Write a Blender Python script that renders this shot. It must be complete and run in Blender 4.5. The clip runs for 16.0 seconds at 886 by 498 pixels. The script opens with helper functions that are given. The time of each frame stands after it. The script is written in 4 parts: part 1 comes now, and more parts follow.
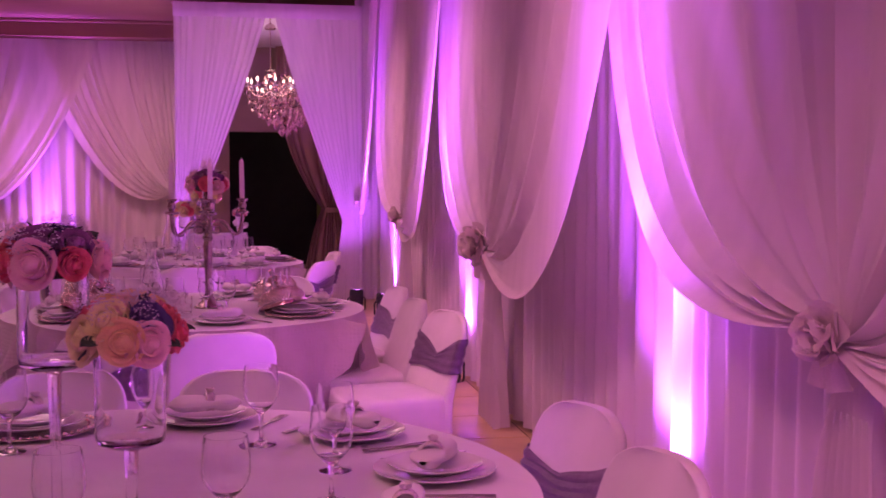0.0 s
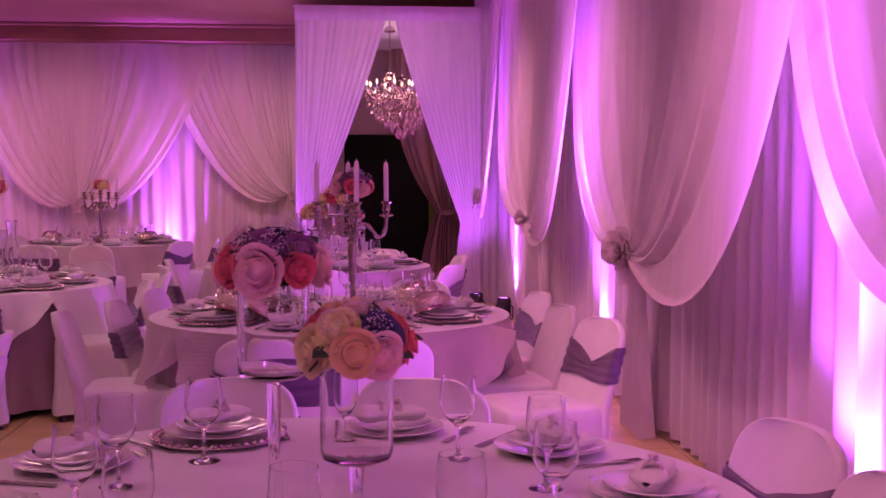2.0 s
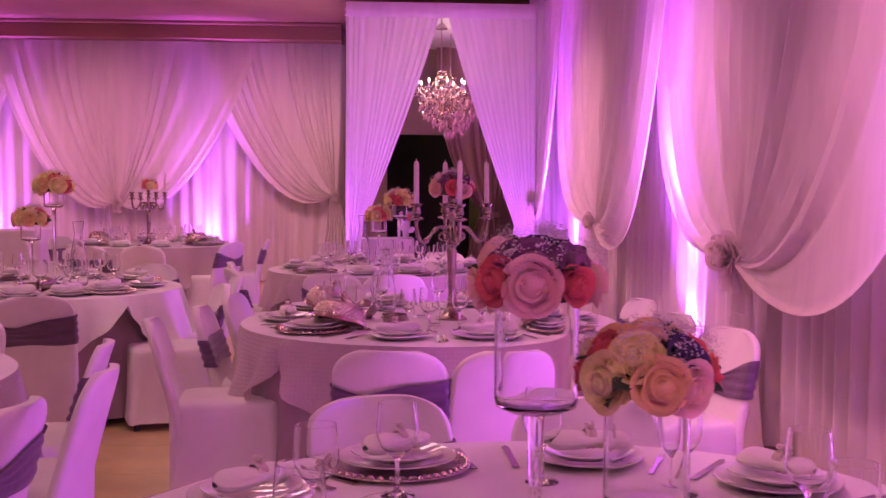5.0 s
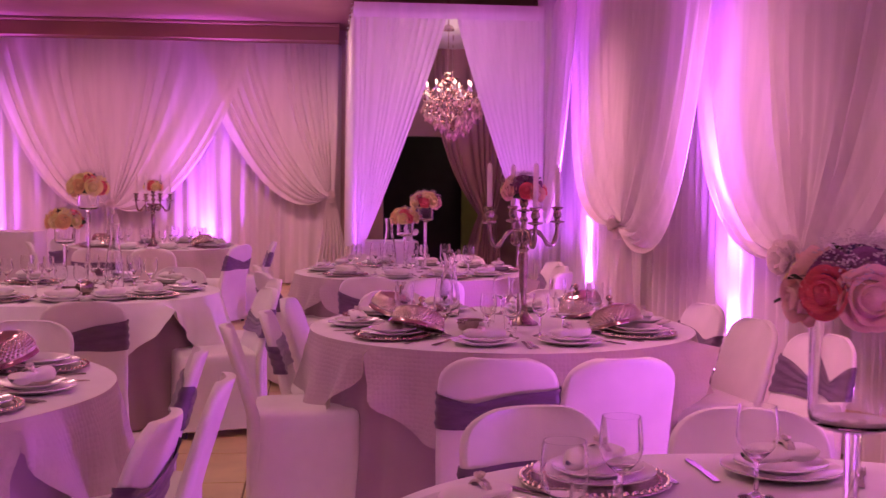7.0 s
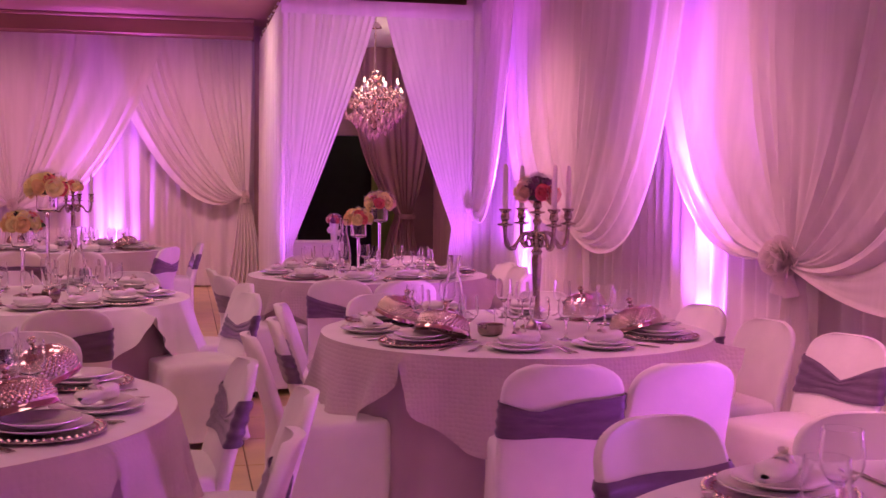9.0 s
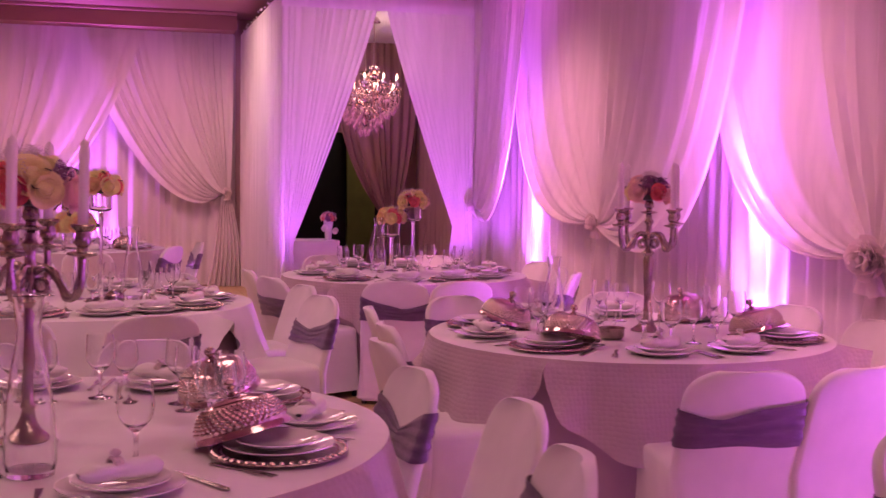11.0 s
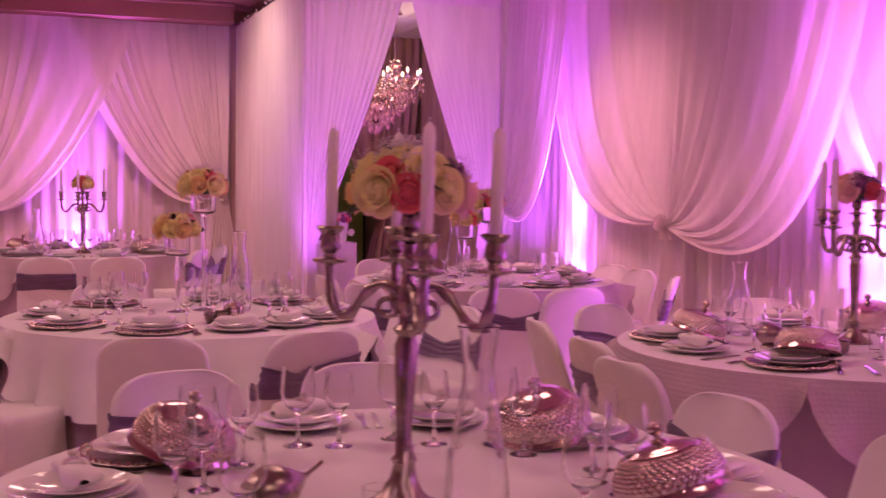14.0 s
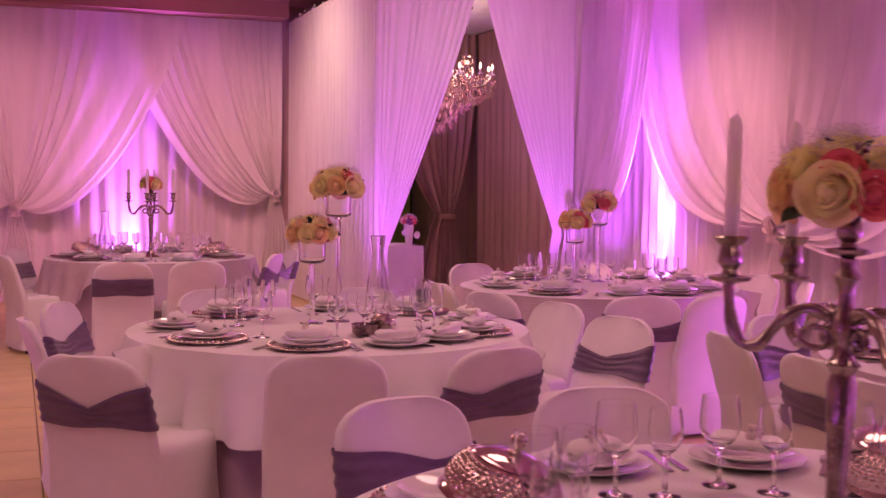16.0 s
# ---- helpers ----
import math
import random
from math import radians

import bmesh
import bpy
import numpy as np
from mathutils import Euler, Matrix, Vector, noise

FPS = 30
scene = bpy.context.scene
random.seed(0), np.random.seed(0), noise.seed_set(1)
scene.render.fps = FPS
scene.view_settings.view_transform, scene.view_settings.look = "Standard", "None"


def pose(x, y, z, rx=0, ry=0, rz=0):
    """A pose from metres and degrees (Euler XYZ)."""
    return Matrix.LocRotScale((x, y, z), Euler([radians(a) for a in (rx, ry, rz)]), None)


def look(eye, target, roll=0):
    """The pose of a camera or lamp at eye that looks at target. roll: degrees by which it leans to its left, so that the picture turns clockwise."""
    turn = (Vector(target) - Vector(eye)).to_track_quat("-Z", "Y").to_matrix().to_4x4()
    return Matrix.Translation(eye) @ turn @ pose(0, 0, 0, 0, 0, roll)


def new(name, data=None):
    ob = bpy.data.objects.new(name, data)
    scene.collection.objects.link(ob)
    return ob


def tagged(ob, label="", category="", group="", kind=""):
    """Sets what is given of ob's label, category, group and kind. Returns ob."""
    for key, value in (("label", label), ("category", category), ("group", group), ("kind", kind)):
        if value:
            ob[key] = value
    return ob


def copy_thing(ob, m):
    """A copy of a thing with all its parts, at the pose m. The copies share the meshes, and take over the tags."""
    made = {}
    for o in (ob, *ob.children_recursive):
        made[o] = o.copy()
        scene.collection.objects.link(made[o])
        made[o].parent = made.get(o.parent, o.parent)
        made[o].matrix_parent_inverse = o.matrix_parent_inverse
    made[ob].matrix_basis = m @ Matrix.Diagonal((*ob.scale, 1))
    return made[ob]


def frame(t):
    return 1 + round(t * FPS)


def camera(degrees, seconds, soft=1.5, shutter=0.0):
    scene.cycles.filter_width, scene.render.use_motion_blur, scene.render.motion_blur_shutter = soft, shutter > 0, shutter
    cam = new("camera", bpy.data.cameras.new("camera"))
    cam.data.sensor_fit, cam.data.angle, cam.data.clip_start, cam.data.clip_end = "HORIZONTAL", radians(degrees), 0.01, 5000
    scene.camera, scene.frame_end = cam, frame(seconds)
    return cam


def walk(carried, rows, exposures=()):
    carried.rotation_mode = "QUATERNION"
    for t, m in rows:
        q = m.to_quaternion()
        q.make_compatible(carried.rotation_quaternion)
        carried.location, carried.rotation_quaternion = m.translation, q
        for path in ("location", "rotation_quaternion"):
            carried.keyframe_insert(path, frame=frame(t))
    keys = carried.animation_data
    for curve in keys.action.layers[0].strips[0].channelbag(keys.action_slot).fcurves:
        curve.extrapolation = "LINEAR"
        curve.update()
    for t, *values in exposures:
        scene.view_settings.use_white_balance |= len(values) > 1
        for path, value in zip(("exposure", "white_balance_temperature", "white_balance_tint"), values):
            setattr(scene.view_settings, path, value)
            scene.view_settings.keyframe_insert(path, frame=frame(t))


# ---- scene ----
cam = camera(42.3, 16.0, 1.5, 0.5)
METRES, EYE, TILT, LEAN, TURN = 5.0, 1.385, -3.35, 0.0, -9.7
ROWS = [
    (0.0, 0.0, 0.0, 0.0, 0.0, 0.0, 0.0),
    (0.5, -0.0094, 0.004, 0.00029, 1.59, 0.022, -0.1),
    (1.0, -0.0211, 0.0102, 0.00051, 3.26, 0.054, -0.2),
    (1.5, -0.0354, 0.0163, 0.00095, 4.49, 0.088, -0.31),
    (2.0, -0.0513, 0.0236, 0.00146, 4.83, 0.122, -0.35),
    (2.5, -0.0656, 0.0315, 0.00175, 5.14, 0.144, -0.36),
    (3.0, -0.0837, 0.0403, 0.00248, 5.33, 0.16, -0.43),
    (3.5, -0.0996, 0.0482, 0.00285, 5.41, 0.163, -0.42),
    (6.0, -0.186, 0.0823, 0.0046, 5.54, 0.188, -0.74),
    (6.5, -0.2164, 0.0816, 0.00475, 5.26, 0.249, -0.85),
    (7.0, -0.25, 0.0856, 0.00526, 3.52, 0.283, -0.7),
    (7.5, -0.2837, 0.0925, 0.00635, 1.27, 0.302, -0.62),
    (8.0, -0.3166, 0.0992, 0.00701, -0.81, 0.308, -0.45),
    (8.5, -0.3476, 0.1042, 0.00766, -1.92, 0.303, -0.37),
    (11.0, -0.5499, 0.159, 0.01234, -6.82, 0.101, -0.15),
    (11.5, -0.5843, 0.1788, 0.01314, -6.95, 0.148, -0.19),
    (12.0, -0.6188, 0.1983, 0.01423, -7.46, 0.187, -0.17),
    (12.5, -0.6527, 0.219, 0.01518, -8.49, 0.215, -0.16),
    (13.0, -0.6899, 0.2448, 0.01628, -10.37, 0.204, 0.05),
    (13.5, -0.7249, 0.27, 0.0173, -11.44, 0.132, 0.18),
    (14.0, -0.7598, 0.2973, 0.01861, -10.89, 0.053, 0.18),
    (14.5, -0.7915, 0.3218, 0.01986, -10.25, 0.033, 0.11),
    (15.0, -0.8228, 0.3515, 0.02102, -9.94, 0.023, 0.26),
    (15.5, -0.8513, 0.3804, 0.02234, -9.86, 0.044, 0.26),
    (16.0, -0.8832, 0.4128, 0.02402, -10.8, 0.097, 0.19),
]
walk(cam, [(t, pose(0, 0, EYE, TILT, LEAN, TURN) @ pose(METRES * x, METRES * y, METRES * z, 90 + pitch, roll, yaw)) for t, x, y, z, yaw, pitch, roll in ROWS],
     [(0.0, -0.44, 6150, 50), (1.5, -0.44, 6150, 52), (2.5, -0.2, 6150, 42), (3.5, 0.05, 6200, 36), (7.0, -0.02, 6400, 30), (11.0, 0.06, 6500, 21), (16.0, 0.15, 6700, 15)])

# ---- world, light, exposure ----
world = bpy.data.worlds.new("hall_dark")
scene.world = world
world.use_nodes = True
world.node_tree.nodes["Background"].inputs[0].default_value = (0.9, 0.55, 0.6, 1)
world.node_tree.nodes["Background"].inputs[1].default_value = 0.02

MAGENTA = (0.60, 0.11, 1.0)
WARM = (1.0, 0.57, 0.52)
PINK = (1.0, 0.37, 0.46)


def ceiling_wash(x, y, z, sx, sy, watts, colour):
    d = bpy.data.lights.new("ceiling_panel_light", "AREA")
    d.shape, d.size, d.size_y, d.energy, d.color = "RECTANGLE", sx, sy, watts, colour
    o = new("ceiling_panel_light", d)
    o.matrix_world = pose(x, y, z)
    return o


def spot_lamp(name, eye, target, watts, degrees=50, colour=MAGENTA, soft=0.05, blend=0.8):
    d = bpy.data.lights.new(name, "SPOT")
    d.energy, d.color, d.spot_size, d.spot_blend, d.shadow_soft_size = watts, colour, radians(degrees), blend, soft
    o = new(name, d)
    o.matrix_world = look(eye, target)
    return o


# dim general light, and unseen spots near the ceiling, added to brighten the drapes
for lx, ly, e in ((-1.6, 2.8, 13), (-1.8, 6.8, 22), (-2.2, 11.0, 32), (-5.0, 5.5, 28), (-5.0, 10.5, 42)):
    ceiling_wash(lx, ly, 3.52, 1.0, 1.0, e, WARM)
for wy in (-1.9, 1.0, 4.2, 7.4, 10.6):
    spot_lamp("drape_fill_spot", (-0.4, wy, 3.52), (1.5, wy, 0.65), 335, 78, PINK, 0.25, 1.0)
for wx in (-1.9, -4.2, -6.2):
    spot_lamp("drape_fill_spot", (wx, 14.0, 3.52), (wx, 16.9, 1.2), 290, 76, PINK, 0.25, 1.0)

# magenta LED uplighters in the gaps of the swags
GAPS_EAST = (0.2, 3.85, 7.75, 11.75)
GAPS_NORTH = (-2.75, -5.75)
for g in GAPS_EAST:
    spot_lamp("led_uplight_beam", (1.33, g, 0.27), (1.42, g + 0.02, 2.9), 2600, 38, MAGENTA, 0.05, 0.9)
    spot_lamp("led_uplight_beam", (1.40, g, 0.27), (1.55, g, 1.0), 300, 90)
    spot_lamp("led_uplight_spill", (1.28, g - 0.1, 0.16), (-0.6, g - 0.6, 1.2), 105, 130)
for g in GAPS_NORTH:
    spot_lamp("led_uplight_beam", (g, 16.76, 0.27), (g, 16.86, 2.4), 650, 44, MAGENTA, 0.05, 0.9)
    spot_lamp("led_uplight_beam", (g, 16.76, 0.27), (g, 16.95, 1.0), 230, 90)
    spot_lamp("led_uplight_spill", (g, 16.6, 0.16), (g, 14.0, 1.2), 80, 130)
# uplighters assumed on the unseen walls behind the camera and on the west side
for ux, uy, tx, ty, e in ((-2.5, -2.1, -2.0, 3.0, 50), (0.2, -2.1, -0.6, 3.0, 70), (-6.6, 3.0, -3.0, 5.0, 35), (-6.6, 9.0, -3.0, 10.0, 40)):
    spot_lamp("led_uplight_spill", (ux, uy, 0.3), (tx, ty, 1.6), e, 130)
spot_lamp("led_uplight_beam", (-1.05, 12.25, 0.27), (-0.35, 13.3, 2.0), 150, 90)
spot_lamp("led_uplight_beam", (1.15, 12.25, 0.27), (0.8, 13.3, 2.0), 150, 90)
# unseen warm spots, added to brighten flowers and tables at the near end
for wx, wy, tx, ty, e in ((-0.7, -1.2, -0.3, 2.4, 95), (-3.4, 0.6, -2.7, 4.4, 75)):
    spot_lamp("warm_fill_spot", (wx, wy, 3.52), (tx, ty, 1.0), e, 46, (1.0, 0.62, 0.48), 0.15, 1.0)
# another added warm spot, onto the side of the draped entrance
spot_lamp("warm_fill_spot", (-2.3, 14.6, 3.52), (-0.75, 15.0, 2.3), 170, 110, (1.0, 0.62, 0.48), 0.2, 1.0)

# ---- materials ----
def material(name, colour, rough=0.6, metal=0.0, var=0.12, scale=6.0, bump=0.0, bscale=60.0, sheen=0.0, coat=0.0, translucent=0.0, spec=0.5, stretch=(1, 1, 1), by_object=0.0):
    m = bpy.data.materials.new(name)
    m.use_nodes = True
    n, l = m.node_tree.nodes, m.node_tree.links
    b = n["Principled BSDF"]
    b.inputs["Roughness"].default_value, b.inputs["Metallic"].default_value = rough, metal
    b.inputs["Sheen Weight"].default_value, b.inputs["Coat Weight"].default_value = sheen, coat
    b.inputs["Specular IOR Level"].default_value = spec
    tc = n.new("ShaderNodeTexCoord")
    mp = n.new("ShaderNodeMapping")
    mp.inputs["Scale"].default_value = stretch
    l.new(tc.outputs["Object"], mp.inputs[0])
    no = n.new("ShaderNodeTexNoise")
    no.inputs["Scale"].default_value, no.inputs["Detail"].default_value = scale, 5
    l.new(mp.outputs[0], no.inputs["Vector"])
    ramp = n.new("ShaderNodeValToRGB")
    lo = [c * (1 - var) for c in colour]
    hi = [min(1.0, c * (1 + var)) for c in colour]
    ramp.color_ramp.elements[0].color, ramp.color_ramp.elements[1].color = (*lo, 1), (*hi, 1)
    ramp.color_ramp.elements[0].position, ramp.color_ramp.elements[1].position = 0.3, 0.7
    l.new(no.outputs["Fac"], ramp.inputs[0])
    out = ramp.outputs[0]
    if by_object:
        oi = n.new("ShaderNodeObjectInfo")
        hs = n.new("ShaderNodeHueSaturation")
        mr = n.new("ShaderNodeMapRange")
        mr.inputs["To Min"].default_value, mr.inputs["To Max"].default_value = 1 - by_object, 1 + by_object
        l.new(oi.outputs["Random"], mr.inputs[0])
        l.new(mr.outputs[0], hs.inputs["Value"])
        l.new(out, hs.inputs["Color"])
        out = hs.outputs[0]
    l.new(out, b.inputs["Base Color"])
    if bump:
        n2 = n.new("ShaderNodeTexNoise")
        n2.inputs["Scale"].default_value, n2.inputs["Detail"].default_value = bscale, 4
        l.new(mp.outputs[0], n2.inputs["Vector"])
        bp = n.new("ShaderNodeBump")
        bp.inputs["Strength"].default_value, bp.inputs["Distance"].default_value = bump, 0.01
        l.new(n2.outputs["Fac"], bp.inputs["Height"])
        l.new(bp.outputs[0], b.inputs["Normal"])
    if translucent:
        tr = n.new("ShaderNodeBsdfTranslucent")
        l.new(out, tr.inputs[0])
        mx = n.new("ShaderNodeMixShader")
        mx.inputs[0].default_value = translucent
        l.new(b.outputs[0], mx.inputs[1])
        l.new(tr.outputs[0], mx.inputs[2])
        l.new(mx.outputs[0], n["Material Output"].inputs[0])
    return m


def glass_material(name, colour=(1, 1, 1), rough=0.0, ior=1.45):
    m = bpy.data.materials.new(name)
    m.use_nodes = True
    b = m.node_tree.nodes["Principled BSDF"]
    b.inputs["Base Color"].default_value = (*colour, 1)
    b.inputs["Transmission Weight"].default_value, b.inputs["Roughness"].default_value, b.inputs["IOR"].default_value = 1.0, rough, ior
    return m


def glow_material(name, colour, strength):
    m = bpy.data.materials.new(name)
    m.use_nodes = True
    b = m.node_tree.nodes["Principled BSDF"]
    b.inputs["Emission Color"].default_value, b.inputs["Emission Strength"].default_value = (*colour, 1), strength
    return m


def lace_material():
    """Sheer white net with rows of small raised dots."""
    m = material("white_lace", (0.70, 0.57, 0.60), 0.8, var=0.06, scale=5, sheen=0.15)
    n, l = m.node_tree.nodes, m.node_tree.links
    tc = n.new("ShaderNodeTexCoord")
    v = n.new("ShaderNodeTexVoronoi")
    v.inputs["Scale"].default_value, v.inputs["Randomness"].default_value = 55, 0.3
    l.new(tc.outputs["Object"], v.inputs["Vector"])
    bp = n.new("ShaderNodeBump")
    bp.inputs["Strength"].default_value, bp.inputs["Distance"].default_value = 0.7, 0.006
    bp.invert = True
    l.new(v.outputs["Distance"], bp.inputs["Height"])
    l.new(bp.outputs[0], n["Principled BSDF"].inputs["Normal"])
    tr, mx = n.new("ShaderNodeBsdfTransparent"), n.new("ShaderNodeMixShader")
    mx.inputs[0].default_value = 0.30
    l.new(n["Principled BSDF"].outputs[0], mx.inputs[1])
    l.new(tr.outputs[0], mx.inputs[2])
    l.new(mx.outputs[0], n["Material Output"].inputs[0])
    return m


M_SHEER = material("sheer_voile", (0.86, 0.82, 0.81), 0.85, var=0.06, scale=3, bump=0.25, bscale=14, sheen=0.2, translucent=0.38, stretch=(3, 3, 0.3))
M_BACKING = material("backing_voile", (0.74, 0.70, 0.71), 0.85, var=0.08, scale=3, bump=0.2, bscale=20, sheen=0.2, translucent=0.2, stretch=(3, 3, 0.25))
M_TAUPE = material("taupe_drape", (0.47, 0.31, 0.28), 0.9, var=0.1, scale=3, bump=0.2, bscale=18, stretch=(3, 3, 0.3))
M_CLOTH = material("white_tablecloth", (0.82, 0.80, 0.80), 0.85, var=0.05, scale=5, bump=0.3, bscale=9, sheen=0.15)
M_LACE = lace_material()
M_UNDER = material("satin_undercloth", (0.42, 0.29, 0.36), 0.5, var=0.07, scale=4, bump=0.2, bscale=8, sheen=0.3)
M_COVER = material("stretch_chair_cover", (0.80, 0.77, 0.76), 0.75, var=0.05, scale=6, bump=0.22, bscale=11, sheen=0.2, by_object=0.04)
M_SASH = material("mauve_satin_sash", (0.13, 0.078, 0.155), 0.42, var=0.2, scale=9, bump=0.25, bscale=26, sheen=0.3, stretch=(1, 1, 3.5), by_object=0.08)
M_BLACK = material("black_plastic", (0.02, 0.02, 0.02), 0.45, var=0.2)
M_CHINA = material("white_china", (0.83, 0.82, 0.80), 0.12, var=0.02, scale=8, coat=0.4)
M_NAPKIN = material("white_napkin", (0.84, 0.81, 0.80), 0.85, var=0.05, bump=0.06, bscale=40)
M_PEARL = material("pearl_beads", (0.78, 0.66, 0.64), 0.22, var=0.3, scale=160, bump=0.6, bscale=220, coat=0.5)
M_SILVER = material("polished_silver", (0.66, 0.56, 0.51), 0.12, 1.0, var=0.12, scale=14, bump=0.08, bscale=40)
M_PEWTER = material("antique_silver", (0.40, 0.33, 0.30), 0.26, 1.0, var=0.3, scale=18, bump=0.25, bscale=60)
M_CHARGER = material("silver_charger", (0.55, 0.48, 0.45), 0.3, 1.0, var=0.3, scale=60, bump=0.5, bscale=120)
M_STEEL = material("cutlery_steel", (0.42, 0.38, 0.37), 0.22, 1.0, var=0.1)
M_CANDLE = material("white_wax", (0.90, 0.84, 0.80), 0.5, var=0.03, scale=10, bump=0.05, translucent=0.45)
M_GLASS = glass_material("clear_glass")
M_CRYSTAL = glass_material("chandelier_crystal", (0.95, 0.74, 0.68), 0.05, 1.5)
M_BLOSSOM = material("pink_crystal", (0.60, 0.38, 0.32), 0.12, var=0.35, scale=40, coat=0.6)
M_FLOOR = material("tan_floor_tile", (0.62, 0.50, 0.22), 0.30, var=0.14, scale=3.5, bump=0.08, bscale=50, by_object=0.05)
M_GROUT = material("floor_grout", (0.25, 0.18, 0.11), 0.8, var=0.2, scale=12)
M_WALL = material("painted_wall", (0.45, 0.32, 0.28), 0.8, var=0.08, scale=2, bump=0.1)
M_CEIL = material("ceiling_paint", (0.42, 0.25, 0.20), 0.75, var=0.07, scale=1.5, bump=0.08, bscale=40)
M_BEAM = material("beam_paint", (0.36, 0.20, 0.16), 0.7, var=0.08, scale=1.5, bump=0.08, bscale=40)
# hall beyond the doorway: its lack of light is put into the colour
M_UNLIT_HALL = material("unlit_hall_black", (0.018, 0.016, 0.016), 0.6, var=0.2)
M_GREEN = material("olive_wall_paint", (0.30, 0.36, 0.10), 0.7, var=0.1)
M_WHITEPAINT = material("white_painted_tube", (0.8, 0.76, 0.75), 0.4, var=0.04)
M_BULB = glow_material("candle_bulb", (1.0, 0.72, 0.45), 6.0)
M_LENS = glow_material("led_lens", (0.75, 0.25, 1.0), 12.0)
M_LEAF = material("rose_leaf", (0.035, 0.07, 0.03), 0.5, var=0.35, scale=25, bump=0.2)
M_BREATH = material("babys_breath", (0.70, 0.64, 0.64), 0.8, var=0.15, scale=50)
ROSE_MATS = {
    "cream": material("cream_rose_petal", (0.95, 0.87, 0.40), 0.6, var=0.12, scale=22, sheen=0.3, translucent=0.32),
    "peach": material("peach_rose_petal", (0.95, 0.70, 0.32), 0.6, var=0.14, scale=22, sheen=0.3, translucent=0.32),
    "blush": material("blush_rose_petal", (0.96, 0.66, 0.56), 0.6, var=0.12, scale=22, sheen=0.3, translucent=0.32),
    "coral": material("coral_rose_petal", (0.82, 0.20, 0.20), 0.6, var=0.2, scale=22, sheen=0.3, translucent=0.32),
    "plum": material("plum_rose_petal", (0.26, 0.10, 0.22), 0.6, var=0.25, scale=22, sheen=0.3),
    "violet": material("violet_flower_petal", (0.035, 0.02, 0.10), 0.6, var=0.25, scale=22, sheen=0.3),
    "white": material("white_silk_petal", (0.88, 0.82, 0.79), 0.7, var=0.05, scale=22, sheen=0.3, translucent=0.4),
}


# ---- mesh helpers ----
def mesh_of(name, verts, faces, mat, smooth=True):
    me = bpy.data.meshes.new(name)
    me.from_pydata([tuple(map(float, v)) for v in verts], [], [tuple(map(int, f)) for f in faces])
    me.materials.append(mat)
    if smooth:
        me.polygons.foreach_set("use_smooth", [True] * len(me.polygons))
        me.set_sharp_from_angle(angle=radians(48))
    me.update()
    return me


def part(name, me, parent=None, m=None, label=""):
    o = new(name, me)
    if parent is not None:
        o.parent = parent
    if m is not None:
        o.matrix_basis = m
    if label:
        o["label"] = label
    return o


def thing(name, label, category, group="", kind="", m=None, me=None):
    o = tagged(new(name, me), label, category, group, kind)
    if m is not None:
        o.matrix_basis = m
    return o


def join_lists(*shapes):
    verts, faces = [], []
    for v, f in shapes:
        k = len(verts)
        verts += [tuple(p) for p in v]
        faces += [tuple(i + k for i in q) for q in f]
    return verts, faces


def lathe(profile, n=24, close_ends=False):
    verts, faces = [], []
    for r, z in profile:
        for i in range(n):
            a = 2 * math.pi * i / n
            verts.append((r * math.cos(a), r * math.sin(a), z))
    for j in range(len(profile) - 1):
        for i in range(n):
            k = (i + 1) % n
            faces.append((j * n + i, j * n + k, (j + 1) * n + k, (j + 1) * n + i))
    if close_ends:
        faces.append(tuple(range(n - 1, -1, -1)))
        e = (len(profile) - 1) * n
        faces.append(tuple(range(e, e + n)))
    return verts, faces


def loft(loops, caps=True):
    n = len(loops[0])
    verts = [p for lp in loops for p in lp]
    faces = []
    for j in range(len(loops) - 1):
        for i in range(n):
            k = (i + 1) % n
            faces.append((j * n + i, j * n + k, (j + 1) * n + k, (j + 1) * n + i))
    if caps:
        faces.append(tuple(range(n - 1, -1, -1)))
        e = (len(loops) - 1) * n
        faces.append(tuple(range(e, e + n)))
    return verts, faces


def tube(path, radius, n=8):
    pts = [Vector(p) for p in path]
    loops = []
    for i, p in enumerate(pts):
        d = (pts[min(i + 1, len(pts) - 1)] - pts[max(i - 1, 0)]).normalized()
        side = d.cross(Vector((0.13, 0.21, 0.97)))
        if side.length < 0.1:
            side = d.cross(Vector((1, 0, 0)))
        side.normalize()
        up = side.cross(d)
        r = radius[i] if isinstance(radius, (list, tuple)) else radius
        loops.append([tuple(p + r * (math.cos(a) * side + math.sin(a) * up)) for a in [2 * math.pi * k / n for k in range(n)]])
    return loft(loops)


def box(x0, x1, y0, y1, z0, z1):
    v = [(x0, y0, z0), (x1, y0, z0), (x1, y1, z0), (x0, y1, z0), (x0, y0, z1), (x1, y0, z1), (x1, y1, z1), (x0, y1, z1)]
    return v, [(0, 3, 2, 1), (4, 5, 6, 7), (0, 1, 5, 4), (1, 2, 6, 5), (2, 3, 7, 6), (3, 0, 4, 7)]


def rounded_box(x0, x1, y0, y1, z0, z1, r=0.01, seg=2):
    bm = bmesh.new()
    v, f = box(x0, x1, y0, y1, z0, z1)
    vs = [bm.verts.new(p) for p in v]
    for q in f:
        bm.faces.new([vs[i] for i in q])
    bmesh.ops.bevel(bm, geom=list(bm.edges), offset=r, segments=seg, affect="EDGES", profile=0.5)
    bm.verts.index_update()
    out = [tuple(p.co) for p in bm.verts], [tuple(p.index for p in q.verts) for q in bm.faces]
    bm.free()
    return out


